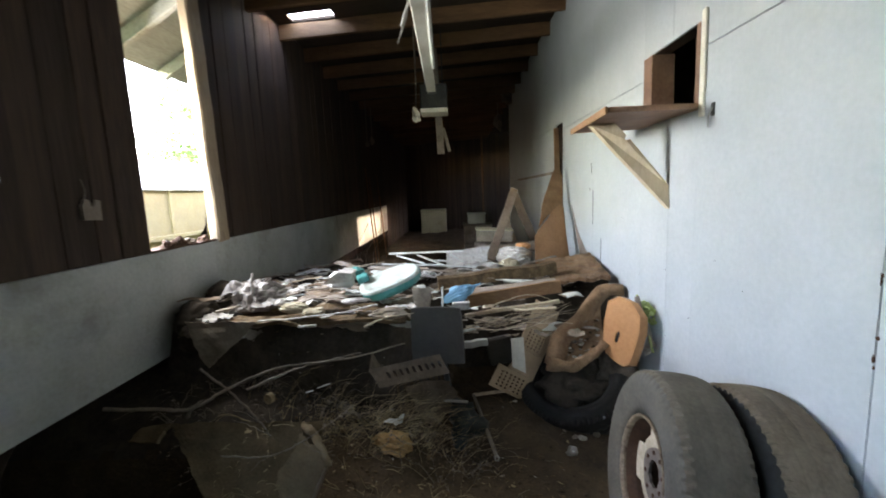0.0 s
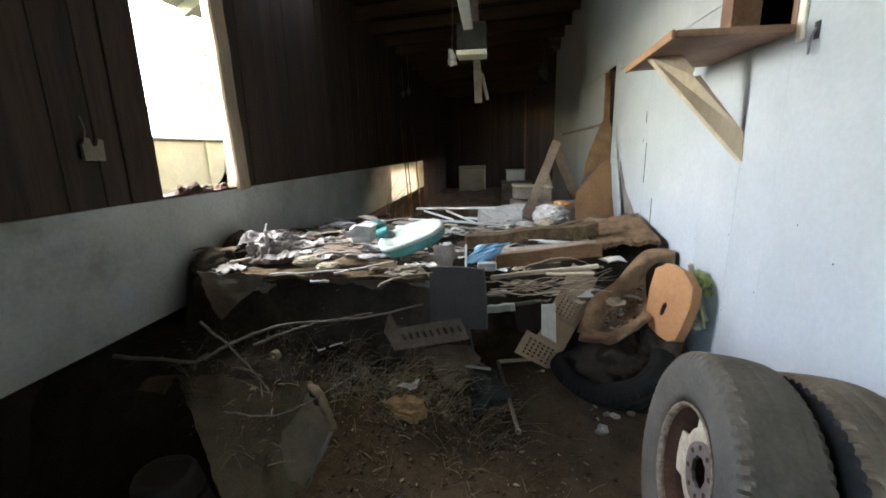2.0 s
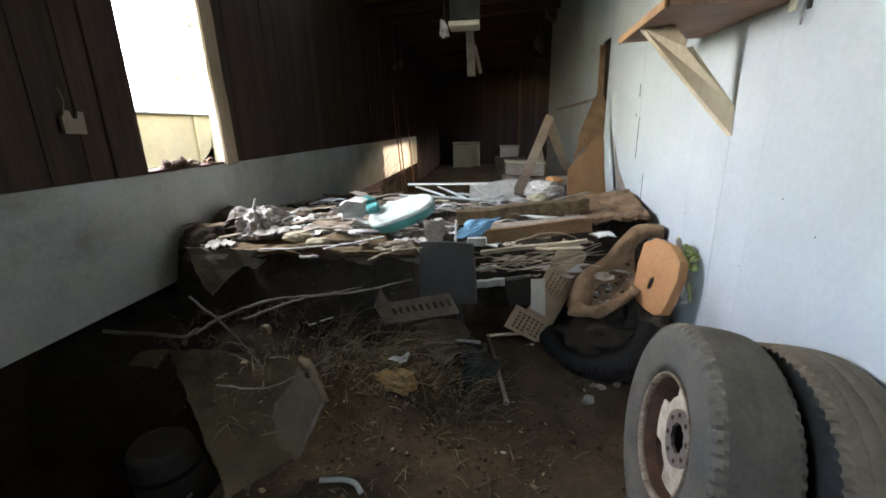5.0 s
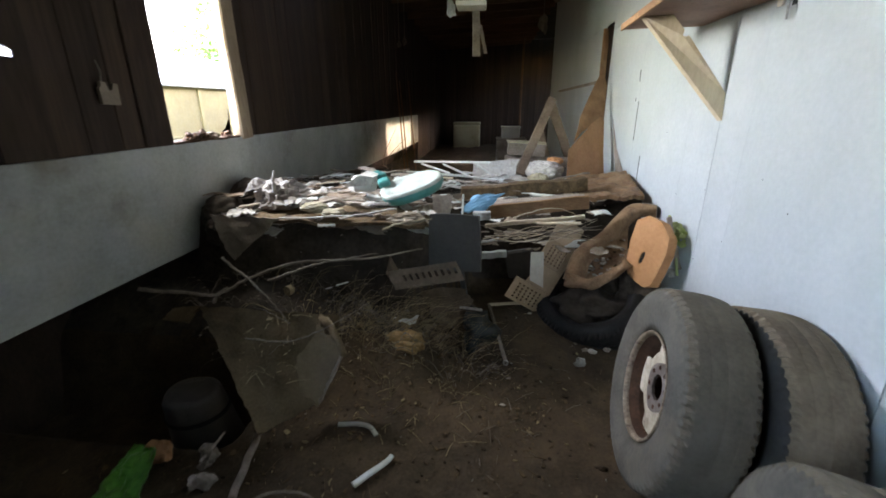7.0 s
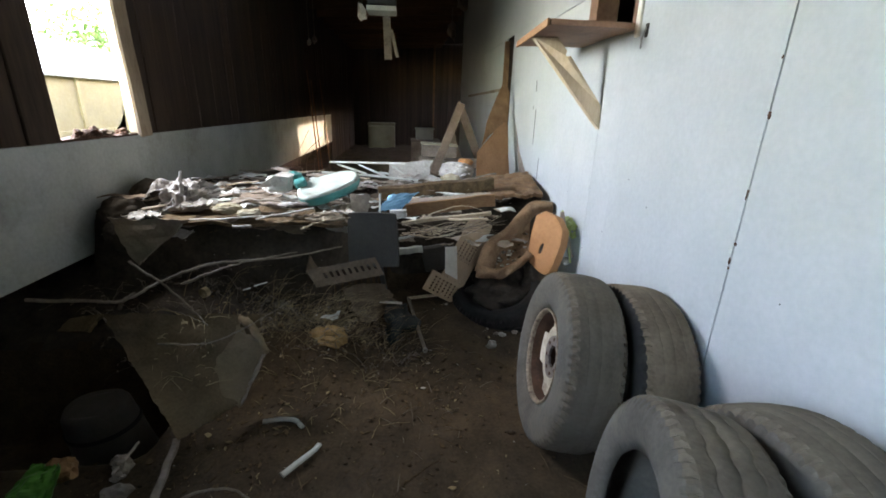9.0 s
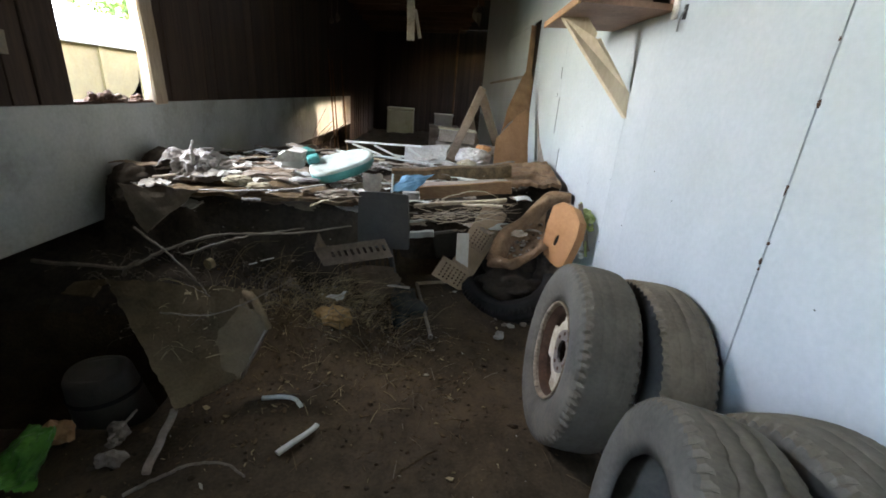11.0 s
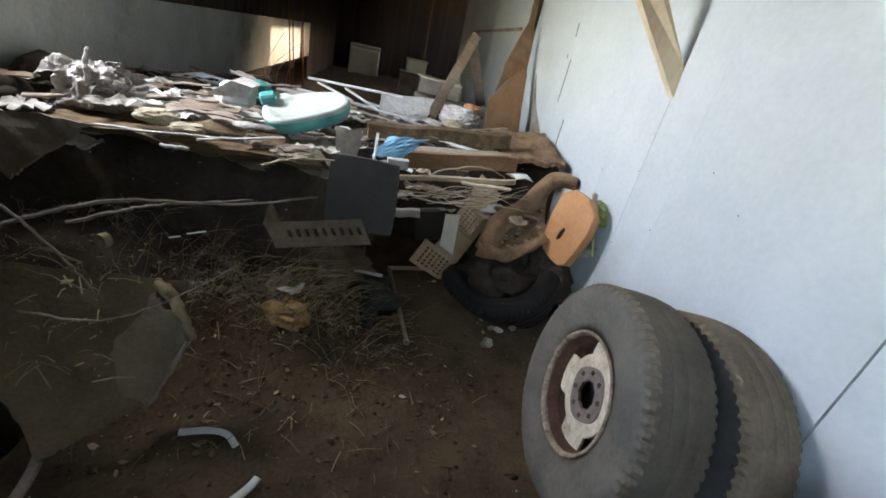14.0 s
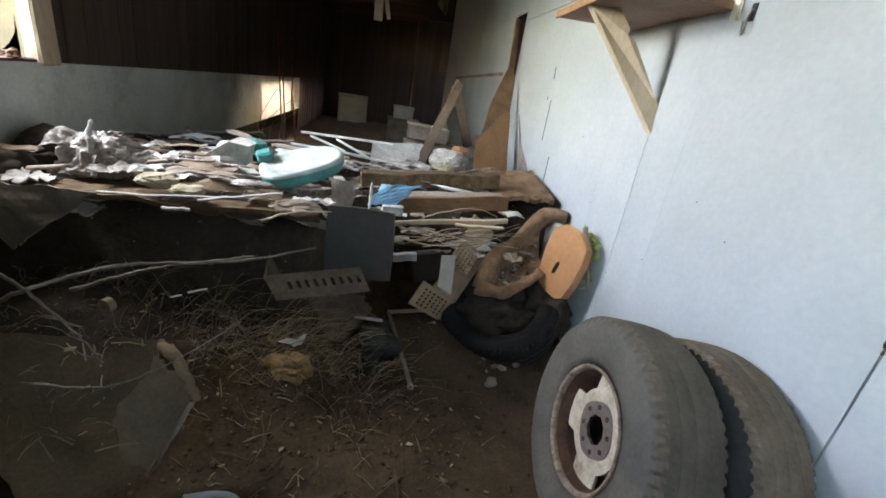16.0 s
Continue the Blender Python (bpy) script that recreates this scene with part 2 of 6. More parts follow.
def beam_bm(p, q, w, t, up=(0, 0, 1), bevel=0.004, wobble=0.0, cuts=0, bm=None):
    """A squared timber from p to q, w wide and t thick, with worn edges and an optional slight warp."""
    bm = bm or bmesh.new()
    p, q = Vector(p), Vector(q)
    d = q - p
    z = d.normalized()
    x = Vector(up).cross(z)
    x = x.normalized() if x.length > 1e-4 else Vector((1, 0, 0))
    y = z.cross(x)
    rot = Matrix((x, y, z)).transposed()
    n = cuts + 1
    rings = []
    for i in range(n + 1):
        s = i / n
        c = p + d * s + x * random.uniform(-wobble, wobble) + y * random.uniform(-wobble, wobble)
        ring = []
        for a, b in ((-1, -1), (1, -1), (1, 1), (-1, 1)):
            ring.append(bm.verts.new(c + rot @ Vector((a * w / 2, b * t / 2, 0))))
        rings.append(ring)
    for a, b in zip(rings, rings[1:]):
        for k in range(4):
            bm.faces.new((a[k], a[(k + 1) % 4], b[(k + 1) % 4], b[k]))
    bm.faces.new(rings[0][::-1])
    bm.faces.new(rings[-1])
    if bevel:
        ed = [e for r in rings for v in r for e in v.link_edges]
        bmesh.ops.bevel(bm, geom=list(set(ed)), offset=min(bevel, w * 0.3, t * 0.3), segments=1, affect="EDGES")
    return bm


def tube_bm(points, radius, sides=6, taper=1.0, jitter=0.0, bm=None):
    """A bent rod, twig or pipe through the points; the radius runs to radius * taper."""
    bm = bm or bmesh.new()
    pts = [Vector(p) for p in points]
    rings = []
    for i, p in enumerate(pts):
        d = (pts[min(i + 1, len(pts) - 1)] - pts[max(i - 1, 0)]).normalized()
        x = d.orthogonal().normalized()
        y = d.cross(x)
        r = radius * (1 + (taper - 1) * i / max(1, len(pts) - 1)) * (1 + random.uniform(-jitter, jitter))
        rings.append([bm.verts.new(p + (x * math.cos(a) + y * math.sin(a)) * r) for a in (2 * math.pi * k / sides for k in range(sides))])
    for a, b in zip(rings, rings[1:]):
        best = min(range(sides), key=lambda o: sum((a[k].co - b[(k + o) % sides].co).length for k in range(sides)))
        for k in range(sides):
            bm.faces.new((a[k], a[(k + 1) % sides], b[(k + 1 + best) % sides], b[(k + best) % sides]))
    bm.faces.new(rings[0][::-1])
    bm.faces.new(rings[-1])
    return bm


def spline(points, n=6, jitter=0.0):
    """Catmull-Rom through the points."""
    p = [Vector(q) for q in points]
    p = [p[0] * 2 - p[1]] + p + [p[-1] * 2 - p[-2]]
    out = []
    for i in range(1, len(p) - 2):
        for k in range(n):
            s = k / n
            a, b, c, d = p[i - 1], p[i], p[i + 1], p[i + 2]
            v = 0.5 * ((2 * b) + (c - a) * s + (2 * a - 5 * b + 4 * c - d) * s * s + (3 * b - a - 3 * c + d) * s ** 3)
            out.append(v + Vector([random.uniform(-jitter, jitter) for _ in range(3)]))
    out.append(p[-2])
    return out


def sheet_bm(a, b, c, d, nx=8, ny=8, thick=0.006, rumple=0.02, freq=5.0, ragged=0.0, sag=0.0, bm=None):
    """A slab or cloth between four corners (in turn), crumpled by noise, with real thickness and an uneven edge."""
    bm = bm or bmesh.new()
    a, b, c, d = (Vector(v) for v in (a, b, c, d))
    nrm = (b - a).cross(d - a).normalized()
    seed = Vector((random.uniform(0, 90), random.uniform(0, 90), random.uniform(0, 90)))
    top, low = [], []
    for j in range(ny + 1):
        for i in range(nx + 1):
            u, v = i / nx, j / ny
            if ragged:
                if i in (0, nx):
                    u += random.uniform(-ragged, ragged)
                if j in (0, ny):
                    v += random.uniform(-ragged, ragged)
            p = a * (1 - u) * (1 - v) + b * u * (1 - v) + c * u * v + d * (1 - u) * v
            p = p + nrm * (noise.noise(p * freq + seed) * rumple + noise.noise(p * freq * 2.7 + seed) * rumple * 0.5)
            p.z -= sag * (1 - (2 * u - 1) ** 2) * (1 - (2 * v - 1) ** 2)
            top.append(bm.verts.new(p))
            low.append(bm.verts.new(p - nrm * thick))
    w = nx + 1
    for j in range(ny):
        for i in range(nx):
            k = j * w + i
            bm.faces.new((top[k], top[k + 1], top[k + w + 1], top[k + w]))
            bm.faces.new((low[k], low[k + w], low[k + w + 1], low[k + 1]))
    rim = [i for i in range(w)] + [j * w + nx for j in range(1, ny + 1)] + [ny * w + i for i in range(nx - 1, -1, -1)] + [j * w for j in range(ny - 1, 0, -1)]
    for k, m in zip(rim, rim[1:] + rim[:1]):
        bm.faces.new((top[k], low[k], low[m], top[m]))
    return bm


def crumpled_bm(a, b, c, d, nx=26, ny=22, thick=0.003, depth=0.06, freq=9.0, ragged=0.02):
    """Torn film or paper between four corners, creased along sharp ridges."""
    bm = sheet_bm(a, b, c, d, nx, ny, thick, 0.0, 1, ragged)
    nrm = (Vector(b) - Vector(a)).cross(Vector(d) - Vector(a)).normalized()
    seed = Vector([random.uniform(0, 90) for _ in range(3)])
    for v in bm.verts:
        q = v.co * freq + seed
        h = abs(noise.noise(q)) + 0.55 * abs(noise.noise(q * 2.1)) + 0.3 * abs(noise.noise(q * 4.3))
        v.co += nrm * (h - 0.45) * depth + Vector((noise.noise(q * 1.3), noise.noise(q * 1.3 + Vector((5, 0, 0))), 0)) * depth * 0.18
    return bm


def lump_bm(centre, size, sub=2, rough=0.3, freq=4.0, bm=None):
    """A crumpled lump: clod, stone, wad of paper."""
    bm = bm or bmesh.new()
    made = bmesh.ops.create_icosphere(bm, subdivisions=sub, radius=1)
    seed = Vector([random.uniform(0, 90) for _ in range(3)])
    for v in made["verts"]:
        k = 1 + noise.noise(v.co * freq * 0.4 + seed) * rough + noise.noise(v.co * freq + seed) * rough * 0.5
        v.co = Vector(centre) + Vector((v.co.x * size[0], v.co.y * size[1], v.co.z * size[2])) * k
    return bm


def creased_lump_bm(centre, size, crease=0.34, freq=2.3):
    """A bag or wad whose skin is drawn into sharp folds."""
    bm = bmesh.new()
    made = bmesh.ops.create_icosphere(bm, subdivisions=5, radius=1)
    seed = Vector([random.uniform(0, 90) for _ in range(3)])
    for v in made["verts"]:
        q = v.co * freq + seed
        k = 0.86 + crease * (abs(noise.noise(q * 0.6)) + 0.6 * abs(noise.noise(q * 1.3)) + 0.35 * abs(noise.noise(q * 2.9)))
        v.co = Vector(centre) + Vector((v.co.x * size[0], v.co.y * size[1], v.co.z * size[2])) * k
    return bm


def lathe_bm(profile, seg=64, notch=None, bm=None, closed=True):
    """Turns a profile of (radius, x) about the x axis; notch(i, k, r, x) may change a radius for the tread."""
    bm = bm or bmesh.new()
    rings = []
    for s in range(seg):
        a = 2 * math.pi * s / seg
        ring = []
        for k, (r, x) in enumerate(profile):
            rr = notch(s, k, r, x) if notch else r
            ring.append(bm.verts.new((x, rr * math.cos(a), rr * math.sin(a))))
        rings.append(ring)
    n = len(profile)
    for s in range(seg):
        a, b = rings[s], rings[(s + 1) % seg]
        for k in range(n if closed else n - 1):
            m = (k + 1) % n
            bm.faces.new((a[k], a[m], b[m], b[k]))
    return bm


def structure(name, bm, material, label="", smooth=False):
    return tagged(link(name, bm, material, smooth=smooth), label, "", "", "structure")


# ---- the shed: plan ----
XL, XR, Y0, Y1 = -1.66, 1.305, -2.5, 16.0
Y_END = 9.8          # the pale wall ends here; the bay beyond is added
X_SIDE = 5.0         # outer wall of the added side bay, out of view


def ceil_z(x):
    return 3.30 + (x - XL) * 0.055


def heap(x, y):
    """Height of the trodden soil and of the rubbish lying on it."""
    def ease(v, a, b):
        s = min(1, max(0, (v - a) / (b - a)))
        return s * s * (3 - 2 * s)
    left = 1 - ease(x, -0.35, 0.05)
    right = ease(x, 0.55, 1.0)
    front = 2.78 * left + (1 - left) * (3.42 * (1 - right) + 3.70 * right)
    rise = ease(y, front, front + 0.16)
    top = 0.74 * (1 - right) + 0.72 * right
    fall = 1 - 0.98 * ease(y, 4.8, 6.8)
    slope = fall * 0.36 * ease(y, 2.15, 2.7) * (1 - ease(x, -1.0, 0.0)) + 0.10 * ease(y, 2.5, 3.3) * (1 - right)
    z = max(slope, top * rise * fall)
    n = noise.noise(Vector((x * 3.1, y * 3.1, 0.3))) * 0.035 + noise.noise(Vector((x * 9, y * 9, 4.3))) * 0.018 + noise.noise(Vector((x * 23, y * 23, 8.3))) * 0.007
    hollow = (1 - ease(x, -1.12, -0.92)) * ease(y, 1.88, 2.05) * (1 - ease(y, 2.30, 2.44))
    z += 0.16 * math.exp(-((x + 0.27) ** 2 + (y - 2.62) ** 2) / 0.05)
    return z * (1 - hollow) - 0.24 * hollow + n * (0.5 + 1.2 * rise)


# floor: one sheet of earth and trodden rubbish
bm = bmesh.new()
xs = np.linspace(XL - 0.62, XR + 0.02, 108)
ys = np.concatenate([np.linspace(Y0, 1.2, 30), np.linspace(1.24, 6.0, 150), np.linspace(6.15, Y1, 40)])
grid = [[bm.verts.new((x, y, heap(x, y) if x > XL else min(heap(x, y), 0.50))) for x in xs] for y in ys]
for ra, rb in zip(grid, grid[1:]):
    for i in range(len(xs) - 1):
        f = bm.faces.new((ra[i], ra[i + 1], rb[i + 1], rb[i]))
        f.material_index = 1 if (ra[i].co.z + rb[i + 1].co.z) / 2 > 0.22 else 0
        f.smooth = True
structure("floor", bm, [M_SOIL, M_HEAP], "dark earth floor heaped with matted rubbish")
bm = box_bm((XR, Y_END - 0.3, -0.25), (X_SIDE, Y1, 0.0))
structure("floor_side", bm, M_SOIL, "dark earth floor of the added side bay")

# outdoors
bm = bmesh.new()
bmesh.ops.create_grid(bm, x_segments=2, y_segments=2, size=400, matrix=Matrix.Translation((0, 0, -0.3)))
structure("ground", bm, M_GRASS, "rough grass reaching to the horizon")

# west wall: limewashed plinth board, dark vertical boards above, opening with a post
wall_w = tagged(new("wall_west"), "dark weathered vertical boards above a limewashed band", "", "", "structure")
bm = box_bm((XL - 0.05, Y0, 0.575), (XL, 11.23, 1.21), 0.004)
part("limewashed_band", bm, M_BAND, wall_w, "grey-white limewashed plinth board")
bm = box_bm((XL - 0.66, Y0, -0.3), (XL - 0.60, Y1, 0.66))
box_bm((XL - 0.60, Y0, 0.60), (XL - 0.052, Y1, 0.66), bm=bm)
box_bm((XL - 0.60, Y0 - 0.06, -0.3), (XL - 0.052, Y0, 0.66), bm=bm)
box_bm((XL - 0.60, Y1, -0.3), (XL - 0.052, Y1 + 0.05, 0.66), bm=bm)
part("recess", bm, M_ROOF, wall_w, "dark boarded recess under the limewashed board")
board_mesh = []
for v in range(5):
    b = bmesh.new()
    beam_bm((0, 0, 0), (0, 0, 1), 0.176, 0.022, up=(1, 0, 0), bevel=0.003, wobble=0.0, cuts=0, bm=b)
    me = bpy.data.meshes.new("board")
    bmesh.ops.recalc_face_normals(b, faces=b.faces)
    b.to_mesh(me)
    b.free()
    me.materials.append(M_BOARD)
    board_mesh.append(me)


def wall_board(parent, x, y, z0, z1, turn=0.0):
    ob = new("board", random.choice(board_mesh))
    ob.matrix_world = pose(x, y, z0, random.uniform(-0.12, 0.12), 0, turn + random.uniform(-0.5, 0.5)) @ Matrix.Diagonal((1, 1, z1 - z0, 1))
    ob.parent = parent
    return ob


# the first opening is unseen, added to brighten the near east wall
OPENINGS = ((-0.52, 0.02, 3.15), (2.87, 3.53, 2.98))   # y from, y to, head height
y = Y0 + 0.09
while y < Y1:
    dx = random.uniform(-0.006, 0.006)
    hit = [o for o in OPENINGS if o[0] - 0.088 < y < o[1] + 0.088]
    z0 = 1.205 if not hit else hit[0][2]
    if y > 11.2:
        z0 = 0.0
    if not 2.002 < y < 2.178:
        wall_board(wall_w, XL - 0.03 + dx, y, z0, 3.42)
    y += 0.18
# a broken board with two jagged holes
def holed_board(y0, y1, z0, z1, holes, x, thick):
    bm = bmesh.new()
    loops = [[(y0, z0), (y1, z0), (y1, z1), (y0, z1)]] + holes
    sides = []
    for dx in (0.0, -thick):
        edges, rings = [], []
        for lp in loops:
            vs = [bm.verts.new((x + dx, py, pz)) for py, pz in lp]
            edges += [bm.edges.new((vs[k], vs[(k + 1) % len(vs)])) for k in range(len(vs))]
            rings.append(vs)
        bmesh.ops.triangle_fill(bm, use_beauty=True, edges=edges)
        sides.append(rings)
    for ra, rb in zip(*sides):
        for k in range(len(ra)):
            m = (k + 1) % len(ra)
            bm.faces.new((ra[k], ra[m], rb[m], rb[k]))
    return bm


UPPER_HOLE = [(2.06, 1.829), (2.087, 1.838), (2.106, 1.825), (2.122, 1.801), (2.134, 1.77), (2.072, 1.771), (2.057, 1.8)]
LOWER_HOLE = [(2.06, 1.633), (2.097, 1.638), (2.131, 1.623), (2.13, 1.597), (2.1, 1.6), (2.059, 1.599)]
part("board", holed_board(1.985, 2.195, 1.212, 3.40, [UPPER_HOLE, LOWER_HOLE], XL - 0.008, 0.008), M_BOARD, wall_w, "dark board with two jagged holes")
# narrow boards trim the openings to width
for o in OPENINGS:
    for edge, side in ((o[0], -1),):
        bm = beam_bm((XL - 0.012, edge + side * 0.10, 1.21), (XL - 0.012, edge + side * 0.10, 3.4), 0.20, 0.02, up=(1, 0, 0))
        part("board", bm, M_BOARD, wall_w)
# outer skin so that no daylight leaks between the boards, with two knot holes
bm = bmesh.new()
cuts_y = [Y0, -0.52, 0.02, 2.057, 2.334, 2.87, 3.74, Y1]
cuts_z = [0.66, 1.2, 1.56, 1.95, 2.98, 3.15, 3.5]
for ya, yb in zip(cuts_y, cuts_y[1:]):
    for za, zb in zip(cuts_z, cuts_z[1:]):
        ym, zm = (ya + yb) / 2, (za + zb) / 2
        if (-0.52 < ym < 0.02 and 1.2 < zm < 3.15) or (2.87 < ym < 3.74 and 1.2 < zm < 2.98) or (2.057 < ym < 2.334 and 1.56 < zm < 1.95):
            continue
        box_bm((XL - 0.115, ya, za), (XL - 0.10, yb, zb), bm=bm)
part("outer_cladding", bm, M_ROOF, wall_w)
# pale post beside the opening
bm = beam_bm((XL - 0.03, 3.628, 1.19), (XL - 0.03, 3.55, 3.30), 0.155, 0.07, up=(1, 0, 0), bevel=0.012, wobble=0.004, cuts=10)
tagged(link("post", bm, M_POST), "pale split softwood post beside the unglazed opening", "", "", "structure")
bm = beam_bm((XL - 0.03, 2.87, 3.03), (XL - 0.03, 3.53, 3.03), 0.08, 0.10)
structure("trim_header", bm, M_GREYBOARD, "grey timber head of the opening")
# eave outside
eave = tagged(new("eave"), "silvered eave boards under the roof edge", "", "", "structure")
for i in range(4):
    x0, z0 = -1.74 - i * 0.17, 3.03 - i * 0.105
    bm = bmesh.new()
    vs = [bm.verts.new((x0 - dx, yy, z0 - dx * 0.62 + dz)) for dz in (0, 0.02) for dx, yy in ((0, 0.9), (0.168, 0.9), (0.168, 6.0), (0, 6.0))]
    for q in ((3, 2, 1, 0), (4, 5, 6, 7), (0, 1, 5, 4), (1, 2, 6, 5), (2, 3, 7, 6), (3, 0, 4, 7)):
        bm.faces.new([vs[k] for k in q])
    part("eave_board", bm, M_GREYBOARD, eave)
for k in range(9):
    yy = 1.2 + 0.6 * k
    bm = beam_bm((-1.72, yy, 2.94), (-2.36, yy, 2.57), 0.05, 0.09)
    part("rafter_tail", bm, M_GREYBOARD, eave)

# east wall: pale blue sheets on studs, upper row above the joint at 2.12 m
wall_e = tagged(new("wall_east"), "pale blue-white painted board sheets with open joints", "", "", "structure")
seams = [-2.5, -0.71, 0.51, 1.73, 2.95, 4.27, 5.30]
GAP = 0.003
OY0, OY1, OZ0, OZ1 = 2.69, 3.295, 1.855, 2.25


def panel(y0, y1, z0, z1, label=""):
    if y1 - y0 < 0.02 or z1 - z0 < 0.02:
        return
    ga, gb = (0.0065 if abs(v - 1.73) < 0.01 else 0.0 if v in (OY0, OY1) else GAP for v in (y0, y1))
    bm = box_bm((XR, y0 + ga / 2, z0), (XR + 0.014, y1 - gb / 2, z1), 0.0005)
    part("wall_panel", bm, M_WALL, wall_e, label)


for ya, yb in zip(seams, seams[1:]):
    if ya == 1.73:
        panel(ya, OY0, -0.1, 2.12)
        panel(OY0, yb, -0.1, OZ0)
        panel(ya, OY0, 2.124, 3.45)
        panel(OY0, yb, OZ1, 3.45)
    elif ya == 2.95:
        panel(ya, OY1, -0.1, OZ0)
        panel(OY1, yb, -0.1, 2.12)
        panel(ya, OY1, OZ1, 3.45)
        panel(OY1, yb, 2.124, 3.45)
    else:
        panel(ya, yb, -0.1, 2.12)
        panel(ya, yb, 2.124, 3.45)
panel(5.62, 7.1, -0.1, 1.66)
panel(7.1, 8.5, -0.1, 1.66)
panel(8.5, Y_END, -0.1, 1.66)
panel(5.30, 7.1, 2.2, 3.45)
panel(5.62, 7.1, 1.664, 2.196)
panel(7.1, 8.5, 1.664, 3.45)
panel(8.5, Y_END, 1.664, 3.45)
for k, z in enumerate((0.93, 0.955, 1.02, 1.19, 1.205, 1.45, 1.62, 1.93)):
    part("filler_blob", lump_bm((XR - 0.001, 1.73 + 0.004 * math.sin(k * 2.3), z), (0.002, 0.004 + 0.0015 * (k % 3), 0.007 + 0.006 * (k % 2)), 2, 0.4), M_RUST, wall_e, "brown filler left in the open joint")
# studs and dark space behind
bm = bmesh.new()
for ya, yb, za, zb in ((Y0, OY0, -0.2, 3.5), (OY1, 5.3, -0.2, 3.5), (5.62, Y_END, -0.2, 3.5), (OY0, OY1, -0.2, OZ0), (OY0, OY1, OZ1, 3.5), (5.3, 5.62, 2.2, 3.5), (5.3, 5.62, -0.2, 0.7)):
    box_bm((XR + 0.018, ya, za), (XR + 0.10, yb, zb), bm=bm)
part("studs", bm, M_ROOF, wall_e, "dark timber framing behind the sheets")
bm = box_bm((XR + 0.55, 2.2, 1.2), (XR + 0.60, 6.2, 3.0))
box_bm((XR + 0.10, 2.2, 1.2), (XR + 0.60, 2.25, 3.0), bm=bm)
box_bm((XR + 0.10, 6.15, 0.2), (XR + 0.60, 6.2, 3.0), bm=bm)
box_bm((XR + 0.10, 2.2, 3.0), (XR + 0.60, 6.2, 3.05), bm=bm)
box_bm((XR + 0.10, 2.2, 0.2), (XR + 0.60, 6.2, 0.25), bm=bm)
box_bm((XR + 0.55, 2.2, 0.2), (XR + 0.60, 6.2, 1.2), bm=bm)
part("dark_space", bm, M_ROOF, wall_e, "unlit boarded space behind the wall")
# jamb of the hatch
for y0, y1 in ((OY0 - 0.001, OY0 + 0.03), (OY1 - 0.11, OY1)):
    part("jamb", box_bm((XR - 0.004, y0, OZ0), (XR + 0.13, y1, OZ1 - 0.002), 0.002), M_SHELF, wall_e, "brown timber jamb of the hatch")
part("trim_strip", beam_bm((XR - 0.008, 2.645, 1.80), (XR - 0.008, 2.645, 2.29), 0.035, 0.016, up=(1, 0, 0)), M_LAMPWHITE, wall_e, "white painted batten beside the hatch")
part("batten", beam_bm((XR - 0.006, 5.75, 1.665), (XR - 0.006, 8.6, 1.655), 0.012, 0.035), M_GREYWOOD, wall_e, "grey batten across the sheets")

# north wall, added side bay, south wall
wall_n = tagged(new("wall_north"), "dark brown vertical boards at the far end", "", "", "structure")
y = XL - 0.1
while y < X_SIDE + 0.1:
    wall_board(wall_n, y, Y1 + 0.02, -0.1, 3.7, 90)
    y += 0.182
part("backing", box_bm((XL - 0.2, Y1 + 0.05, -0.3), (X_SIDE + 0.2, Y1 + 0.10, 3.8)), M_ROOF, wall_n)
bm = bmesh.new()
box_bm((XR + 0.10, Y_END - 0.06, -0.2), (X_SIDE, Y_END, 3.6), bm=bm)
# unseen opening placed and sized to throw the sun patch on the band
SY0, SY1, SZ0, SZ1 = 12.12, 14.4, 2.39, 2.92
for ya, yb, za, zb in ((Y_END, SY0, -0.2, 3.7), (SY1, Y1, -0.2, 3.7), (SY0, SY1, -0.2, SZ0), (SY0, SY1, SZ1, 3.7)):
    box_bm((X_SIDE, ya, za), (X_SIDE + 0.08, yb, zb), bm=bm)
structure("wall_side", bm, M_BOARD, "unseen added bay boards with a high opening for the sun")
# unseen screen added to keep sky glow off the boards above the band
structure("wall_yard", box_bm((20.0, 4.0, -0.4), (20.4, 50.0, 6.45)), M_BOARD, "unseen dark screen that blocks the low sky glow")
bm = box_bm((XL - 0.1, Y0 - 0.1, -0.3), (XR + 0.1, Y0, 3.5))
structure("wall_south", bm, M_BOARD, "plain dark boards behind the walk")

# ceiling: dark boarding with one split, and joists below it
bm = bmesh.new()
HX0, HX1, HY0, HY1 = -1.52, -1.07, 4.94, 5.125
for xa, xb, ya, yb in ((XL - 0.12, HX0, Y0 - 0.1, Y1), (HX1, X_SIDE + 0.1, Y0 - 0.1, Y1), (HX0, HX1, Y0 - 0.1, HY0), (HX0, HX1, HY1, Y1)):
    vs = [bm.verts.new((x, yy, ceil_z(x) + dz)) for dz in (0.0, 0.03) for x, yy in ((xa, ya), (xb, ya), (xb, yb), (xa, yb))]
    for q in ((3, 2, 1, 0), (4, 5, 6, 7), (0, 1, 5, 4), (1, 2, 6, 5), (2, 3, 7, 6), (3, 0, 4, 7)):
        bm.faces.new([vs[k] for k in q])
structure("ceiling", bm, M_ROOF, "dark roof boarding with a split")
joists = tagged(new("joists"), "brown sawn roof joists across the shed", "", "", "structure")
yy = 0.72
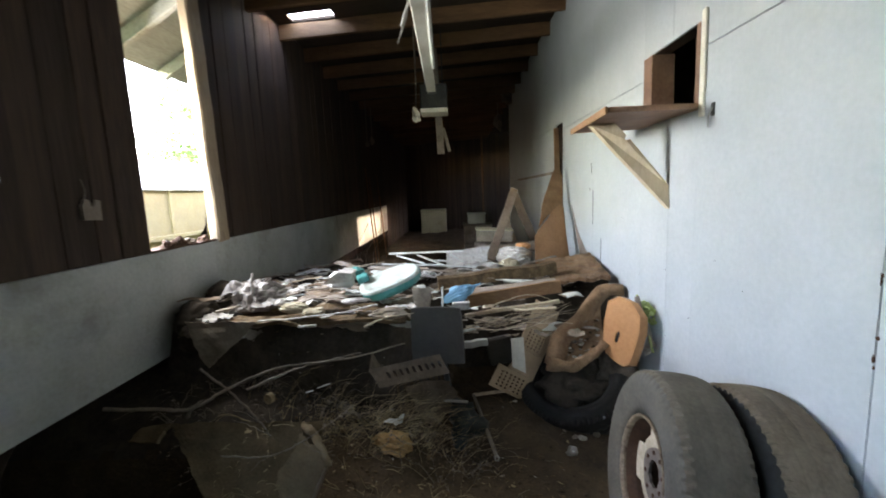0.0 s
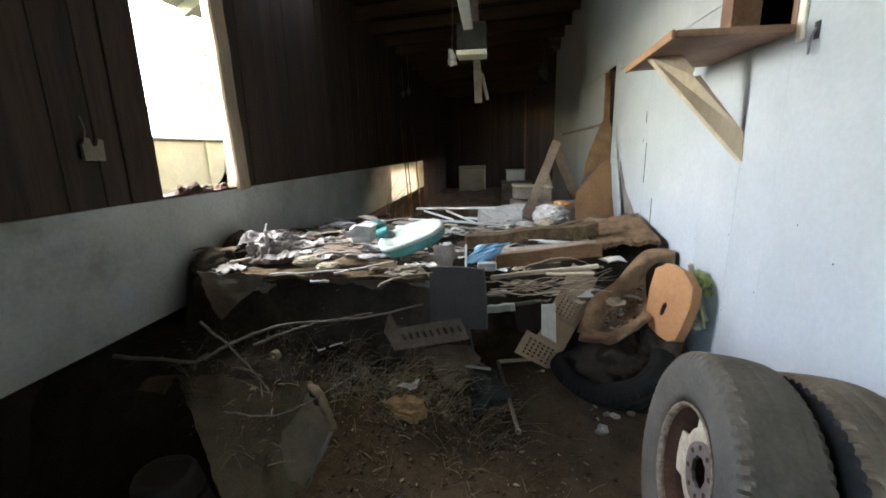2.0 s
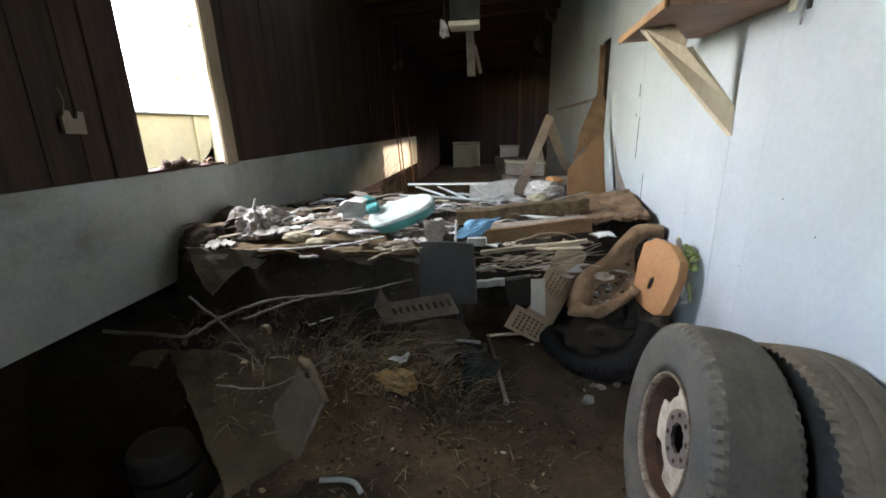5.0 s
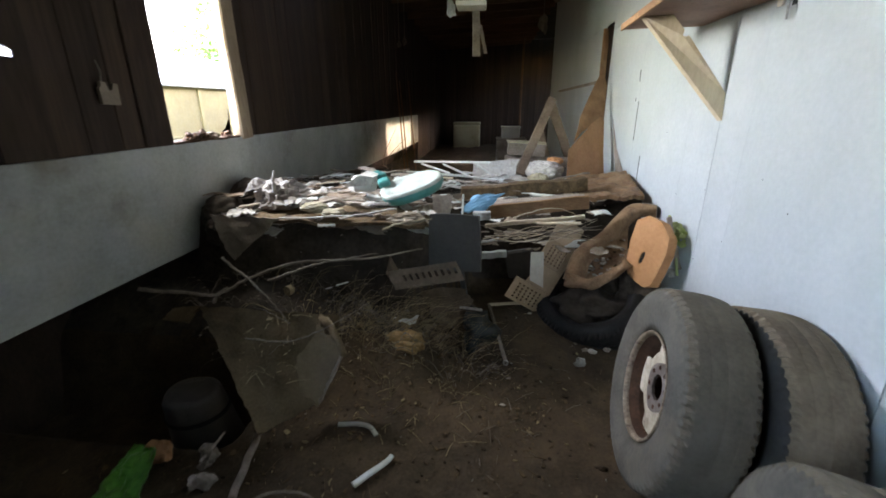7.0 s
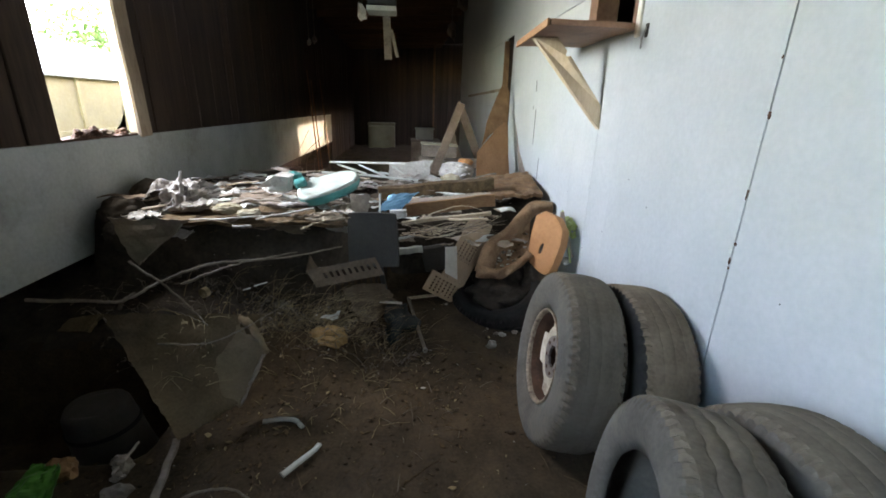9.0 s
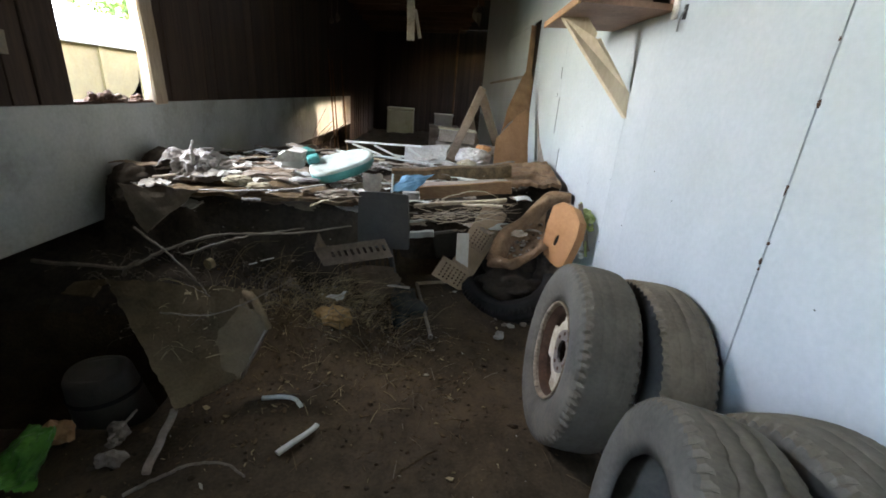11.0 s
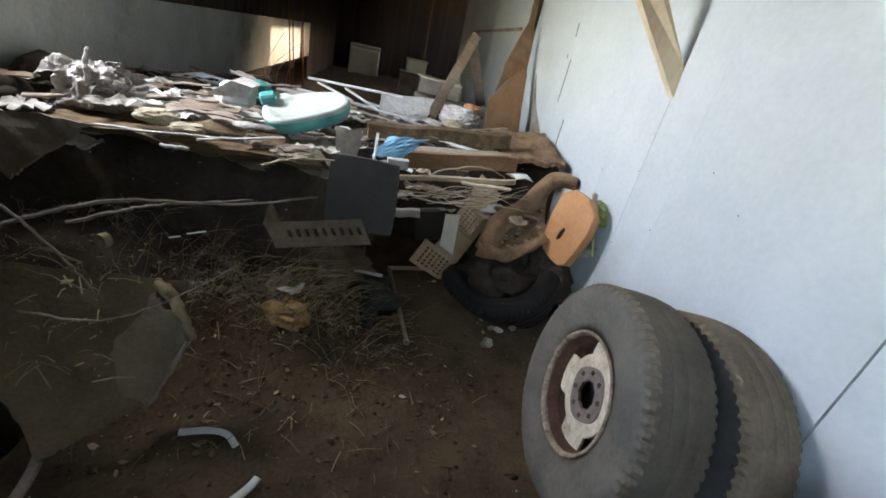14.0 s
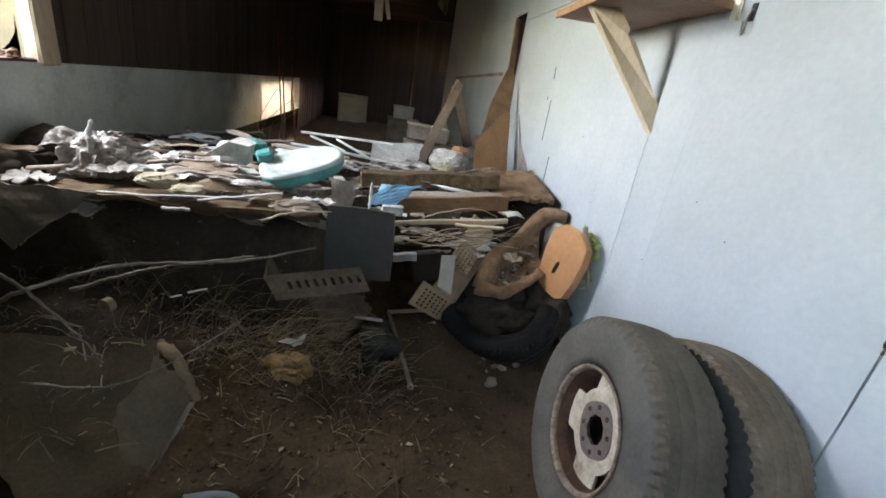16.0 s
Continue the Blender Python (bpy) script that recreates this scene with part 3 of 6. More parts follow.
while yy < Y1 - 0.2:
    bm = beam_bm((XL - 0.05, yy, ceil_z(XL) - 0.085), (XR + 0.02, yy + random.uniform(-0.02, 0.02), ceil_z(XR) - 0.085), 0.055, 0.15, bevel=0.006, wobble=0.004, cuts=5)
    part("joist", bm, M_BEAM, joists)
    yy += 0.74


# ---- wheels and tyres along the east wall ----
def axis_pose(centre, n):
    """A pose whose local -x axis points along n, with z kept as upright as it can be."""
    x = -Vector(n).normalized()
    z = (Vector((0, 0, 1)) - x * x.z).normalized()
    y = z.cross(x)
    m = Matrix((x, y, z)).transposed().to_4x4()
    m.translation = Vector(centre)
    return m


def tyre_bms(R=0.388, rim=0.222, w=0.235, seg=204, groove=0.001, zig=0.0):
    """Sidewalls and tread of a worn tyre about the x axis, as two meshes."""
    h = w / 2
    half = [(rim, 0.80), (rim + 0.035, 0.97), (rim + 0.075, 1.06), (R - 0.055, 1.03), (R - 0.028, 0.965), (R - 0.013, 0.90), (R - 0.004, 0.80), (R - 0.001, 0.70)]
    prof = [(r, -h * s) for r, s in half]
    for c in (-0.40, 0.0, 0.40):
        top = R + 0.003 * (1 - abs(c))
        prof += [(top, h * c - 0.0035), (top - groove, h * c - 0.002), (top - groove, h * c + 0.002), (top, h * c + 0.0035)]
    prof += [(r, h * s) for r, s in half[::-1]]
    prof += [(rim + 0.02, h * 0.70), (R - 0.05, h * 0.80), (R - 0.03, 0), (R - 0.05, -h * 0.80), (rim + 0.02, -h * 0.70)]
    side, tread = bmesh.new(), bmesh.new()
    n = len(prof)
    for bm, ks in ((side, [k for k in range(n) if not 5 <= k <= 21]), (tread, list(range(5, 22)))):
        rings = []
        for s in range(seg):
            a = 2 * math.pi * s / seg
            ring = []
            for k, (r, x) in enumerate(prof):
                if 8 <= k <= 19:
                    x += zig * (1 if (s // 3) % 2 else -1)
                if k in (5, 6, 21, 22) and s % 3 == 0:
                    r -= 0.010
                if k in (4, 23) and s % 3 == 0:
                    r -= 0.004
                r += 0.003 * noise.noise(Vector((math.cos(a) * 3, math.sin(a) * 3, x * 12))) + 0.0012 * noise.noise(Vector((math.cos(a) * 14, math.sin(a) * 14, x * 40)))
                ring.append((x, r * math.cos(a), r * math.sin(a)))
            rings.append(ring)
        verts = {}

        def v(s, k):
            if (s, k) not in verts:
                verts[s, k] = bm.verts.new(rings[s][k])
            return verts[s, k]
        for s in range(seg):
            t = (s + 1) % seg
            for k in ks:
                m = (k + 1) % n
                f = bm.faces.new((v(s, k), v(s, m), v(t, m), v(t, k)))
                f.smooth = k < 4 or k > 23 or 8 <= k <= 18
    return side, tread


def tyre_parts(parent, R, groove, zig, dark=False, rim=0.222, skin=M_TREAD, flank=M_RUBBER):
    side, tread = tyre_bms(R, rim, groove=groove, zig=zig)
    part("sidewall", side, M_SHADEBLACK if dark else flank, parent, "" if dark else "dusty sidewall")
    part("tread", tread, M_SHADEBLACK if dark else skin, parent, "" if dark else "dusty worn tread")


def disc_ring(r_in, r_out, x0, x1, seg=96, bm=None):
    """A flat ring with thickness; radii may be functions of the angle."""
    bm = bm or bmesh.new()
    rings = []
    for s in range(seg):
        a = 2 * math.pi * s / seg
        ri = r_in(a) if callable(r_in) else r_in
        ro = r_out(a) if callable(r_out) else r_out
        rings.append([bm.verts.new((x, r * math.cos(a), r * math.sin(a))) for r, x in ((ri, x0), (ro, x0), (ro, x1), (ri, x1))])
    for s in range(seg):
        a, b = rings[s], rings[(s + 1) % seg]
        for k in range(4):
            bm.faces.new((a[k], a[(k + 1) % 4], b[(k + 1) % 4], b[k]))
    return bm


def truck_wheel(at, label):
    w = thing("truck_wheel", label, "wheel", "old tyres along the wall", at)
    tyre_parts(w, 0.388, 0.0006, 0.0, rim=0.207)
    shrink = Matrix.Diagonal((1, 0.932, 0.932, 1))
    prof = [(0.222, -0.092), (0.229, -0.101), (0.225, -0.108), (0.216, -0.104), (0.210, -0.088), (0.213, -0.084)]
    part("rim", lathe_bm(prof, 96), M_RIMLIP, w, "rusty rim lip with flaking cream paint", True)
    part("rim_well", lathe_bm([(0.2105, -0.087), (0.199, -0.05), (0.199, 0.07), (0.204, 0.07), (0.204, -0.05), (0.214, -0.085)], 72), M_RUST, w, "rusty rim well")

    def edge(a):
        for c in (32, 118, 208, 298):
            off = abs((math.degrees(a) - c + 180) % 360 - 180)
            if off < 24:
                return 0.150 + 0.044 * max(0, (off - 16) / 8)
        return 0.198
    disc = part("wheel_disc", disc_ring(0.10, edge, -0.048, -0.038, 180), M_RIM, w, "cream wheel disc with four hand holes")
    hub = part("hub_plate", disc_ring(lambda a: 0.053 + 0.002 * math.sin(9 * a), lambda a: 0.105 + 0.004 * math.sin(4 * a + 1), -0.052, -0.040, 96), M_HUBDISC, w, "bare rusty grey hub plate")
    for k in range(8):
        a = 2 * math.pi * (k + 0.5) / 8
        bm = disc_ring(0.004, 0.009, -0.0545, -0.050, 12)
        bmesh.ops.translate(bm, verts=bm.verts, vec=(0, 0.082 * math.cos(a), 0.082 * math.sin(a)))
        part("bolt_hole", bm, M_RUST, hub)
    # dark disc added at the back so the wheel's holes show as shade
    bm = bmesh.new()
    bmesh.ops.create_circle(bm, cap_ends=True, segments=48, radius=0.196, matrix=Matrix.Translation((0.06, 0, 0)) @ Matrix.Rotation(math.pi / 2, 4, "Y"))
    bmesh.ops.solidify(bm, geom=bm.faces[:], thickness=0.004)
    part("back_plate", bm, M_DARKMETAL, w)
    for piece in w.children:
        if piece.name.split(".")[0] not in ("sidewall", "tread"):
            piece.matrix_basis = shrink
    return w


def loose_tyre(at, label, R=0.388, groove=0.003, zig=0.006, dark=False, skin=M_TREAD, flank=M_RUBBER):
    t = thing("tyre", label, "tyre", "old tyres along the wall", at)
    tyre_parts(t, R, groove, zig, dark, 0.229, skin, flank)
    return t


N1 = Vector((-0.98, 0.09, 0.15)).normalized()
C1 = Vector((0.823, 2.028, 0.383)) - N1 * 0.050
truck_wheel(axis_pose(C1, N1), "dusty truck wheel with cream rusted rim leaning on another tyre")
C2 = C1 - N1 * 0.275 + Vector((0, -0.01, 0.0))
loose_tyre(axis_pose(C2, (-0.97, 0.04, 0.12)), "bald brown-dusted truck tyre leaning on the pale wall", 0.384, 0.001, 0.0012, skin=M_TREADBROWN, flank=M_SHADERUBBER)
loose_tyre(axis_pose((0.804, 1.117, 0.395), (-0.951, 0.28, 0.132)), "grey truck tyre without a rim standing beside the wheel", 0.377, 0.002, 0.003)
loose_tyre(axis_pose((1.117, 1.10, 0.380), (-1.0, -0.013, 0.03)), "worn brown tyre standing against the wall", 0.375, 0.001, 0.0)
# this tyre's colour already holds the shade under the seat
loose_tyre(axis_pose((0.86, 3.22, 0.15), (-0.30, -0.35, 0.90)), "tyre coloured shade-dark lying under the torn seat shell", 0.36, 0.004, 0.006, True)

# ---- shelf, brace, hook on the east wall ----
shelf = thing("wall_shelf", "dark brown wooden wall shelf under the hatch", "shelf")
part("shelf_board", sheet_bm((0.855, 2.64, 1.866), (XR - 0.002, 2.66, 1.866), (XR - 0.002, 3.36, 1.866), (0.895, 3.41, 1.866), 10, 10, 0.026, 0.004, 4, 0.0), M_SHELF, shelf)
part("front_edging", beam_bm((0.842, 2.64, 1.85), (0.885, 3.41, 1.85), 0.014, 0.036, bevel=0.003), M_WOOD, shelf, "paler brown front edging")
brace = thing("shelf_brace", "pale sawn diagonal brace under the wall shelf", "brace")
bm = bmesh.new()
prof = [(0.885, 3.02, 1.838), (1.010, 2.985, 1.838), (1.065, 2.96, 1.766), (1.058, 2.96, 1.742), (1.076, 2.96, 1.735), (1.088, 2.958, 1.742), (1.300, 2.945, 1.478), (1.302, 2.93, 1.345)]
side = Vector((0.02, 0.045, 0.0))
fa = [bm.verts.new(Vector(p)) for p in prof]
fb = [bm.verts.new(Vector(p) + side * 0.7 - Vector((0.022, 0, 0))) for p in prof]
bm.faces.new(fa)
bm.faces.new(fb[::-1])
for k in range(len(prof)):
    m = (k + 1) % len(prof)
    bm.faces.new((fa[k], fb[k], fb[m], fa[m]))
part("brace_board", bm, M_PALEWOOD, brace)
hook = thing("wall_hook", "small rusty iron hook hanging on the wall", "hook")
part("hook_rod", tube_bm(spline([(XR - 0.004, 2.565, 1.83), (XR - 0.02, 2.563, 1.80), (XR - 0.03, 2.55, 1.765), (XR - 0.022, 2.565, 1.742), (XR - 0.014, 2.58, 1.76), (XR - 0.014, 2.585, 1.79)], 5), 0.004, 8), M_STEEL, hook, smooth=True)
part("hook_plate", box_bm((XR - 0.006, 2.553, 1.79), (XR - 0.001, 2.577, 1.85), 0.001), M_DARKMETAL, hook)

# nails, holes and scratches on the sheets
for y, z in ((2.96, 0.99), (2.94, 0.60), (1.5, 0.9), (2.5, 1.12), (2.3, 1.02), (1.3, 0.62), (2.7, 0.78), (3.6, 1.25), (3.3, 0.9)):
    nail = link("nail_head", lump_bm((XR - 0.002, y, z), (0.002, 0.0032, 0.0032), 1), M_DARKMETAL)
    tagged(nail, "small rusty nail head in the painted board", "nail", "nail heads in the wall sheets")
for y, z, dy, dz in ((4.30, 1.60, 0.01, 0.09), (4.34, 1.45, 0.0, 0.03), (4.26, 1.15, 0.0, 0.30), (4.05, 0.85, 0.0, 0.2), (1.30, 1.60, 0.012, 0.09), (1.36, 1.60, 0.01, 0.08), (1.24, 1.61, 0.01, 0.07)):
    bm = beam_bm((XR - 0.0015, y, z), (XR - 0.0015, y + dy, z + dz), 0.006, 0.003, up=(1, 0, 0), bevel=0)
    part("scratch", bm, M_DARKMETAL, wall_e)

# socket plate and wire on the west boards
plate = thing("torn_card", "torn grey-white card nailed to the dark boards", "card")
bm = bmesh.new()
out = [(2.45, 1.43), (2.55, 1.425), (2.555, 1.52), (2.53, 1.525), (2.52, 1.495), (2.50, 1.49), (2.49, 1.525), (2.465, 1.53), (2.46, 1.51), (2.45, 1.50)]
fr = [bm.verts.new((XL + 0.012, y, z)) for y, z in out]
bk = [bm.verts.new((XL - 0.004, y, z)) for y, z in out]
bm.faces.new(fr)
bm.faces.new(bk[::-1])
for k in range(len(out)):
    m = (k + 1) % len(out)
    bm.faces.new((fr[k], bk[k], bk[m], fr[m]))
part("card_face", bm, M_FOAMEDGE, plate)
part("wire", tube_bm(spline([(XL + 0.006, 2.47, 1.52), (XL + 0.012, 2.475, 1.57), (XL + 0.008, 2.465, 1.62)], 4), 0.003), M_TWIG, plate)

# rotten sill of the opening and what lies on it
part("sill", sheet_bm((XL - 0.10, 2.872, 1.226), (XL + 0.004, 2.872, 1.224), (XL + 0.004, 3.53, 1.222), (XL - 0.10, 3.53, 1.226), 4, 18, 0.013, 0.006, 9, 0.0), M_RUST, wall_w, "dark rotten sill board")
for i, (y, s) in enumerate(((3.05, 0.05), (3.15, 0.06), (3.26, 0.05), (3.42, 0.04))):
    ob = link("rotten_wood_chunk", lump_bm((XL - 0.03, y, 1.22 + s * 0.3), (0.035, s, s * 0.62), 4, 0.55, 3.2), M_OLDPLANK if i == 2 else M_RUST)
    tagged(ob, "crumbling brown rotten wood chunk on the sill", "wood chunk", "rotten chunks on the sill")
bm = bmesh.new()
v = [bm.verts.new(p) for p in ((XL - 0.06, 3.36, 1.21), (XL - 0.06, 3.53, 1.21), (XL - 0.06, 3.53, 1.42), (XL - 0.06, 3.515, 1.33), (XL - 0.06, 3.47, 1.28))]
bm.faces.new(v)
bmesh.ops.solidify(bm, geom=bm.faces[:], thickness=0.012)
tagged(link("splintered_board", bm, M_ROOF), "dark splintered board stub in the corner of the opening", "board")

# ---- overhead ----
lampfix = thing("batten_light", "white fluorescent batten hanging askew from the joists", "ceiling light")
part("lamp_body", beam_bm((-0.06, 2.75, 2.51), (-0.10, 4.86, 2.50), 0.085, 0.05, bevel=0.008), M_LAMPWHITE, lampfix)
part("tube", tube_bm([(-0.005, 2.78, 2.475), (-0.035, 4.0, 2.47)], 0.013, 10), M_WHITEPL, lampfix, "white glass tube")
part("end_cap", box_bm((-0.145, 4.84, 2.47), (-0.055, 4.90, 2.53), 0.006), M_DARKMETAL, lampfix)
for yy in (3.0, 4.6):
    part("hanger", tube_bm([(-0.08, yy, 2.53), (-0.07, yy, ceil_z(-0.07))], 0.004, 5), M_DARKMETAL, lampfix)
part("torn_flex", tube_bm(spline([(-0.10, 2.9, 2.52), (-0.16, 2.95, 2.40), (-0.13, 2.98, 2.47), (-0.19, 3.0, 2.33)], 5), 0.012, 6, 0.4, 0.2), M_PAPER, lampfix, "tattered white wrapping")
unit = thing("hanging_heater", "dark box heater with pale underside hanging from joists", "heater")
part("casing", box_bm((-0.25, 5.35, 2.42), (0.05, 5.62, 2.68), 0.012), M_DARKMETAL, unit)
part("underside", box_bm((-0.252, 5.33, 2.37), (0.052, 5.60, 2.418), 0.006), M_LAMPWHITE, unit, "white enamel underside tray")
for xx in (-0.2, 0.0):
    part("chain", tube_bm([(xx, 5.5, 2.66), (xx, 5.5, ceil_z(xx))], 0.006, 5), M_DARKMETAL, unit)
cord = thing("pull_rope", "frayed pale pull rope with a knotted end", "rope")
part("strand", tube_bm(spline([(-0.31, 5.5, ceil_z(-0.3)), (-0.30, 5.5, 2.85), (-0.315, 5.5, 2.45)], 5), 0.008, 6), M_TWIG, cord)
part("knot", lump_bm((-0.315, 5.5, 2.37), (0.05, 0.05, 0.075), 2, 0.7, 5), M_PAPER, cord, "ragged pale knot")
hang = thing("hanging_board", "broken pale board hanging from the roof", "board")
part("board_piece", beam_bm((-0.12, 6.1, ceil_z(-0.12) + 0.01), (-0.06, 6.0, 1.97), 0.09, 0.02, up=(0, 1, 0), wobble=0.004, cuts=4), M_GREYWOOD, hang)
part("splinter", beam_bm((-0.02, 6.02, 2.3), (0.05, 6.0, 2.0), 0.04, 0.015, up=(0, 1, 0)), M_GREYWOOD, hang)
for p, s in (((1.22, 9.3, 3.32), 0.16), ((1.05, 9.6, 2.9), 0.14), ((-1.5, 9.0, 2.55), 0.06), ((-1.48, 8.4, 2.42), 0.05)):
    ob = link("torn_insulation", lump_bm(p, (s * 0.7, s, s * 1.1), 2, 0.8, 5), M_GREYWOOD)
    tagged(ob, "ragged pale insulation tuft hanging under the roof", "insulation", "insulation tufts")
    tie = tube_bm([(p[0], p[1], p[2]), (p[0], p[1], ceil_z(p[0]))], 0.008, 5)
    part("string", tie, M_TWIG, ob)

# ---- far end ----
fridge = thing("chest_freezer", "old cream enamel chest standing at the far wall", "freezer")
part("cabinet", box_bm((-1.12, 15.1, 0.02), (-0.24, 15.75, 0.80), 0.03), M_APPL, fridge)
part("lid", box_bm((-1.13, 15.08, 0.81), (-0.23, 15.76, 0.90), 0.02), M_APPL, fridge)
part("plinth", box_bm((-1.08, 15.14, -0.12), (-0.28, 15.7, 0.02), 0.005), M_DARKMETAL, fridge)
tub = thing("plastic_tub", "dirty white square tub on a grey crate", "tub")
tb = box_bm((0.34, 8.85, 0.84), (0.68, 9.15, 1.04), 0.015)
part("tub_body", tb, M_WHITEPL, tub)
part("tub_rim", box_bm((0.325, 8.835, 1.02), (0.695, 9.165, 1.05), 0.006), M_WHITEPL, tub)
crate2 = thing("wooden_crate", "grey slatted crate among the far rubbish", "crate")
for k in range(4):
    part("slat", box_bm((0.25, 8.75, 0.04 + 0.2 * k), (0.80, 8.77, 0.20 + 0.2 * k), 0.004), M_GREYWOOD, crate2)
    part("slat", box_bm((0.25, 9.23, 0.04 + 0.2 * k), (0.80, 9.25, 0.20 + 0.2 * k), 0.004), M_GREYWOOD, crate2)
part("crate_top", box_bm((0.24, 8.74, 0.80), (0.81, 9.26, 0.838), 0.004), M_GREYWOOD, crate2)
for x0 in (0.26, 0.77):
    part("post", box_bm((x0, 8.77, 0.0), (x0 + 0.03, 9.23, 0.8), 0.004), M_GREYWOOD, crate2)
pole = thing("upright_pole", "grey pole leaning at the far dark wall", "pole")
part("shaft", tube_bm([(0.95, 13.5, -0.05), (0.97, 13.7, 3.2)], 0.03, 8), M_BEAM, pole)
for k, (x, y, z1) in enumerate(((-1.60, 8.6, 2.0), (-1.58, 8.8, 1.85), (-1.57, 9.6, 1.9))):
    ob = link("loose_lath", beam_bm((x + 0.12, y, heap(x, y)), (x, y + 0.03, z1), 0.03, 0.015), M_BEAM)
    tagged(ob, "thin brown lath leaning on the boarded wall", "lath", "laths on the wall")

# ---- planks, log and plywood behind the heap ----
def plank(name, p, q, w, t, material, label, up=(0, 0, 1), group="", wob=0.004, cat="plank"):
    ob = link(name, beam_bm(p, q, w, t, up, 0.004, wob, 6), material)
    return tagged(ob, label, cat, group)


plank("leaning_plank", (0.435, 4.80, 0.78), (0.755, 5.22, 1.49), 0.085, 0.04, M_OLDPLANK, "dusty brown plank leaning above the rubbish heap", up=(0, 1, 0), group="crossed planks")
plank("leaning_plank", (0.78, 5.58, 1.46), (1.06, 5.75, 0.86), 0.10, 0.05, M_OLDPLANK, "grey brown plank crossing another as an A", up=(0, 1, 0), group="crossed planks")
plank("leaning_plank", (0.69, 5.62, 1.16), (0.80, 5.5, 0.80), 0.08, 0.035, M_OLDPLANK, "grey plank propped behind the crossed planks", up=(0, 1, 0), group="crossed planks")
plank("leaning_plank", (1.05, 5.4, 1.02), (1.10, 5.3, 0.70), 0.05, 0.03, M_PALEWOOD, "short pale stick standing by the planks", up=(0, 1, 0))
lg = thing("cream_box", "dusty cream wooden box on the far heap", "box")
part("box_body", sheet_bm((0.33, 5.28, 0.918), (0.73, 5.28, 0.893), (0.73, 5.28, 1.02), (0.335, 5.28, 1.042), 8, 4, 0.20, 0.012, 5, 0.01), M_GREYWOOD, lg)
part("box_lid", beam_bm((0.32, 5.38, 1.052), (0.745, 5.38, 1.03), 0.24, 0.016), M_CREAM, lg, "yellowed cream lid")
lg2 = link("log", tube_bm(spline([(0.30, 5.40, 0.83), (0.7, 5.42, 0.83), (1.05, 5.5, 0.81)], 4, 0.004), 0.07, 14, 0.9, 0.05), M_GREYWOOD)
tagged(lg2, "thick grey log under the cream box", "log")
plank("roof_pole", (-0.06, 3.70, 0.79), (0.86, 3.78, 0.875), 0.10, 0.09, M_LITTER, "thick dark dusty timber lying across the heap", wob=0.008, cat="timber")


def cut_sheet(name, outline, normal_shift, material, label, cat):
    """A stiff sheet cut to an outline, with thickness."""
    bm = bmesh.new()
    f = [bm.verts.new(Vector(p)) for p in outline]
    b = [bm.verts.new(Vector(p) + Vector(normal_shift)) for p in outline]
    bm.faces.new(f)
    bm.faces.new(b[::-1])
    for k in range(len(f)):
        m = (k + 1) % len(f)
        bm.faces.new((f[k], b[k], b[m], f[m]))
    bmesh.ops.triangulate(bm, faces=[q for q in bm.faces if len(q.verts) > 4])
    return tagged(link(name, bm, material), label, cat)


cut_sheet("plywood_sheet", [(0.812, 4.339, 0.79), (1.224, 4.719, 0.793), (1.214, 4.796, 0.991), (1.219, 4.927, 1.281), (1.181, 4.908, 1.318), (1.061, 4.77, 1.252), (1.001, 4.688, 1.194), (0.868, 4.519, 1.084), (0.832, 4.47, 1.048)], (0.0, 0.012, -0.006), M_PLY, "orange-brown plywood sheet leaning on the pale wall", "plywood")
cut_sheet("torn_plywood", [(0.896, 4.603, 1.098), (0.969, 4.70, 1.174), (1.071, 4.825, 1.239), (1.228, 4.992, 1.291), (1.262, 5.149, 1.605), (1.24, 5.162, 1.677), (1.29, 5.424, 2.15), (1.219, 5.345, 2.14), (1.169, 5.102, 1.691), (1.116, 5.019, 1.61), (1.06, 4.92, 1.51), (0.994, 4.811, 1.39), (0.955, 4.74, 1.31), (0.935, 4.683, 1.221)], (0.0, 0.012, -0.004), M_WOOD, "torn narrow brown board against the wall gap", "board")
mt = link("brown_mat", sheet_bm((0.82, 3.62, 0.80), (1.24, 3.64, 0.82), (1.28, 4.25, 0.90), (0.84, 4.30, 0.84), 24, 24, 0.03, 0.022, 9, 0.012), M_HIDE)
tagged(mt, "matted rust-brown mat lying under the plywood", "mat")
# thin grey sheet in place of the plywood's cast shadow on the wall
shd = cut_sheet("grey_offcut", [(1.296, 4.25, 0.78), (1.296, 4.60, 0.80), (1.299, 4.93, 1.30), (1.299, 4.70, 1.05)], (0.004, 0, 0), M_GREYWOOD, "thin grey sheet standing for the plywood's shadow on the wall", "board")

# ---- white slats, bag, far rubbish ----
wf = thing("slatted_frame", "broken white slatted frame lying on the heap", "frame")
for p, q, w in (((-0.53, 4.32, 0.95), (0.15, 4.36, 0.945), 0.035), ((-0.56, 4.1, 0.89), (-0.05, 4.25, 0.84), 0.04), ((-0.46, 4.30, 0.935), (-0.20, 4.25, 0.86), 0.022), ((-0.27, 4.3, 0.935), (-0.02, 4.28, 0.83), 0.022), ((0.03, 4.3, 0.93), (0.28, 4.28, 0.77), 0.024), ((-0.30, 4.2, 0.86), (0.30, 4.3, 0.80), 0.02)):
    part("slat", beam_bm(p, q, w, 0.016), M_WHITEPL, wf)
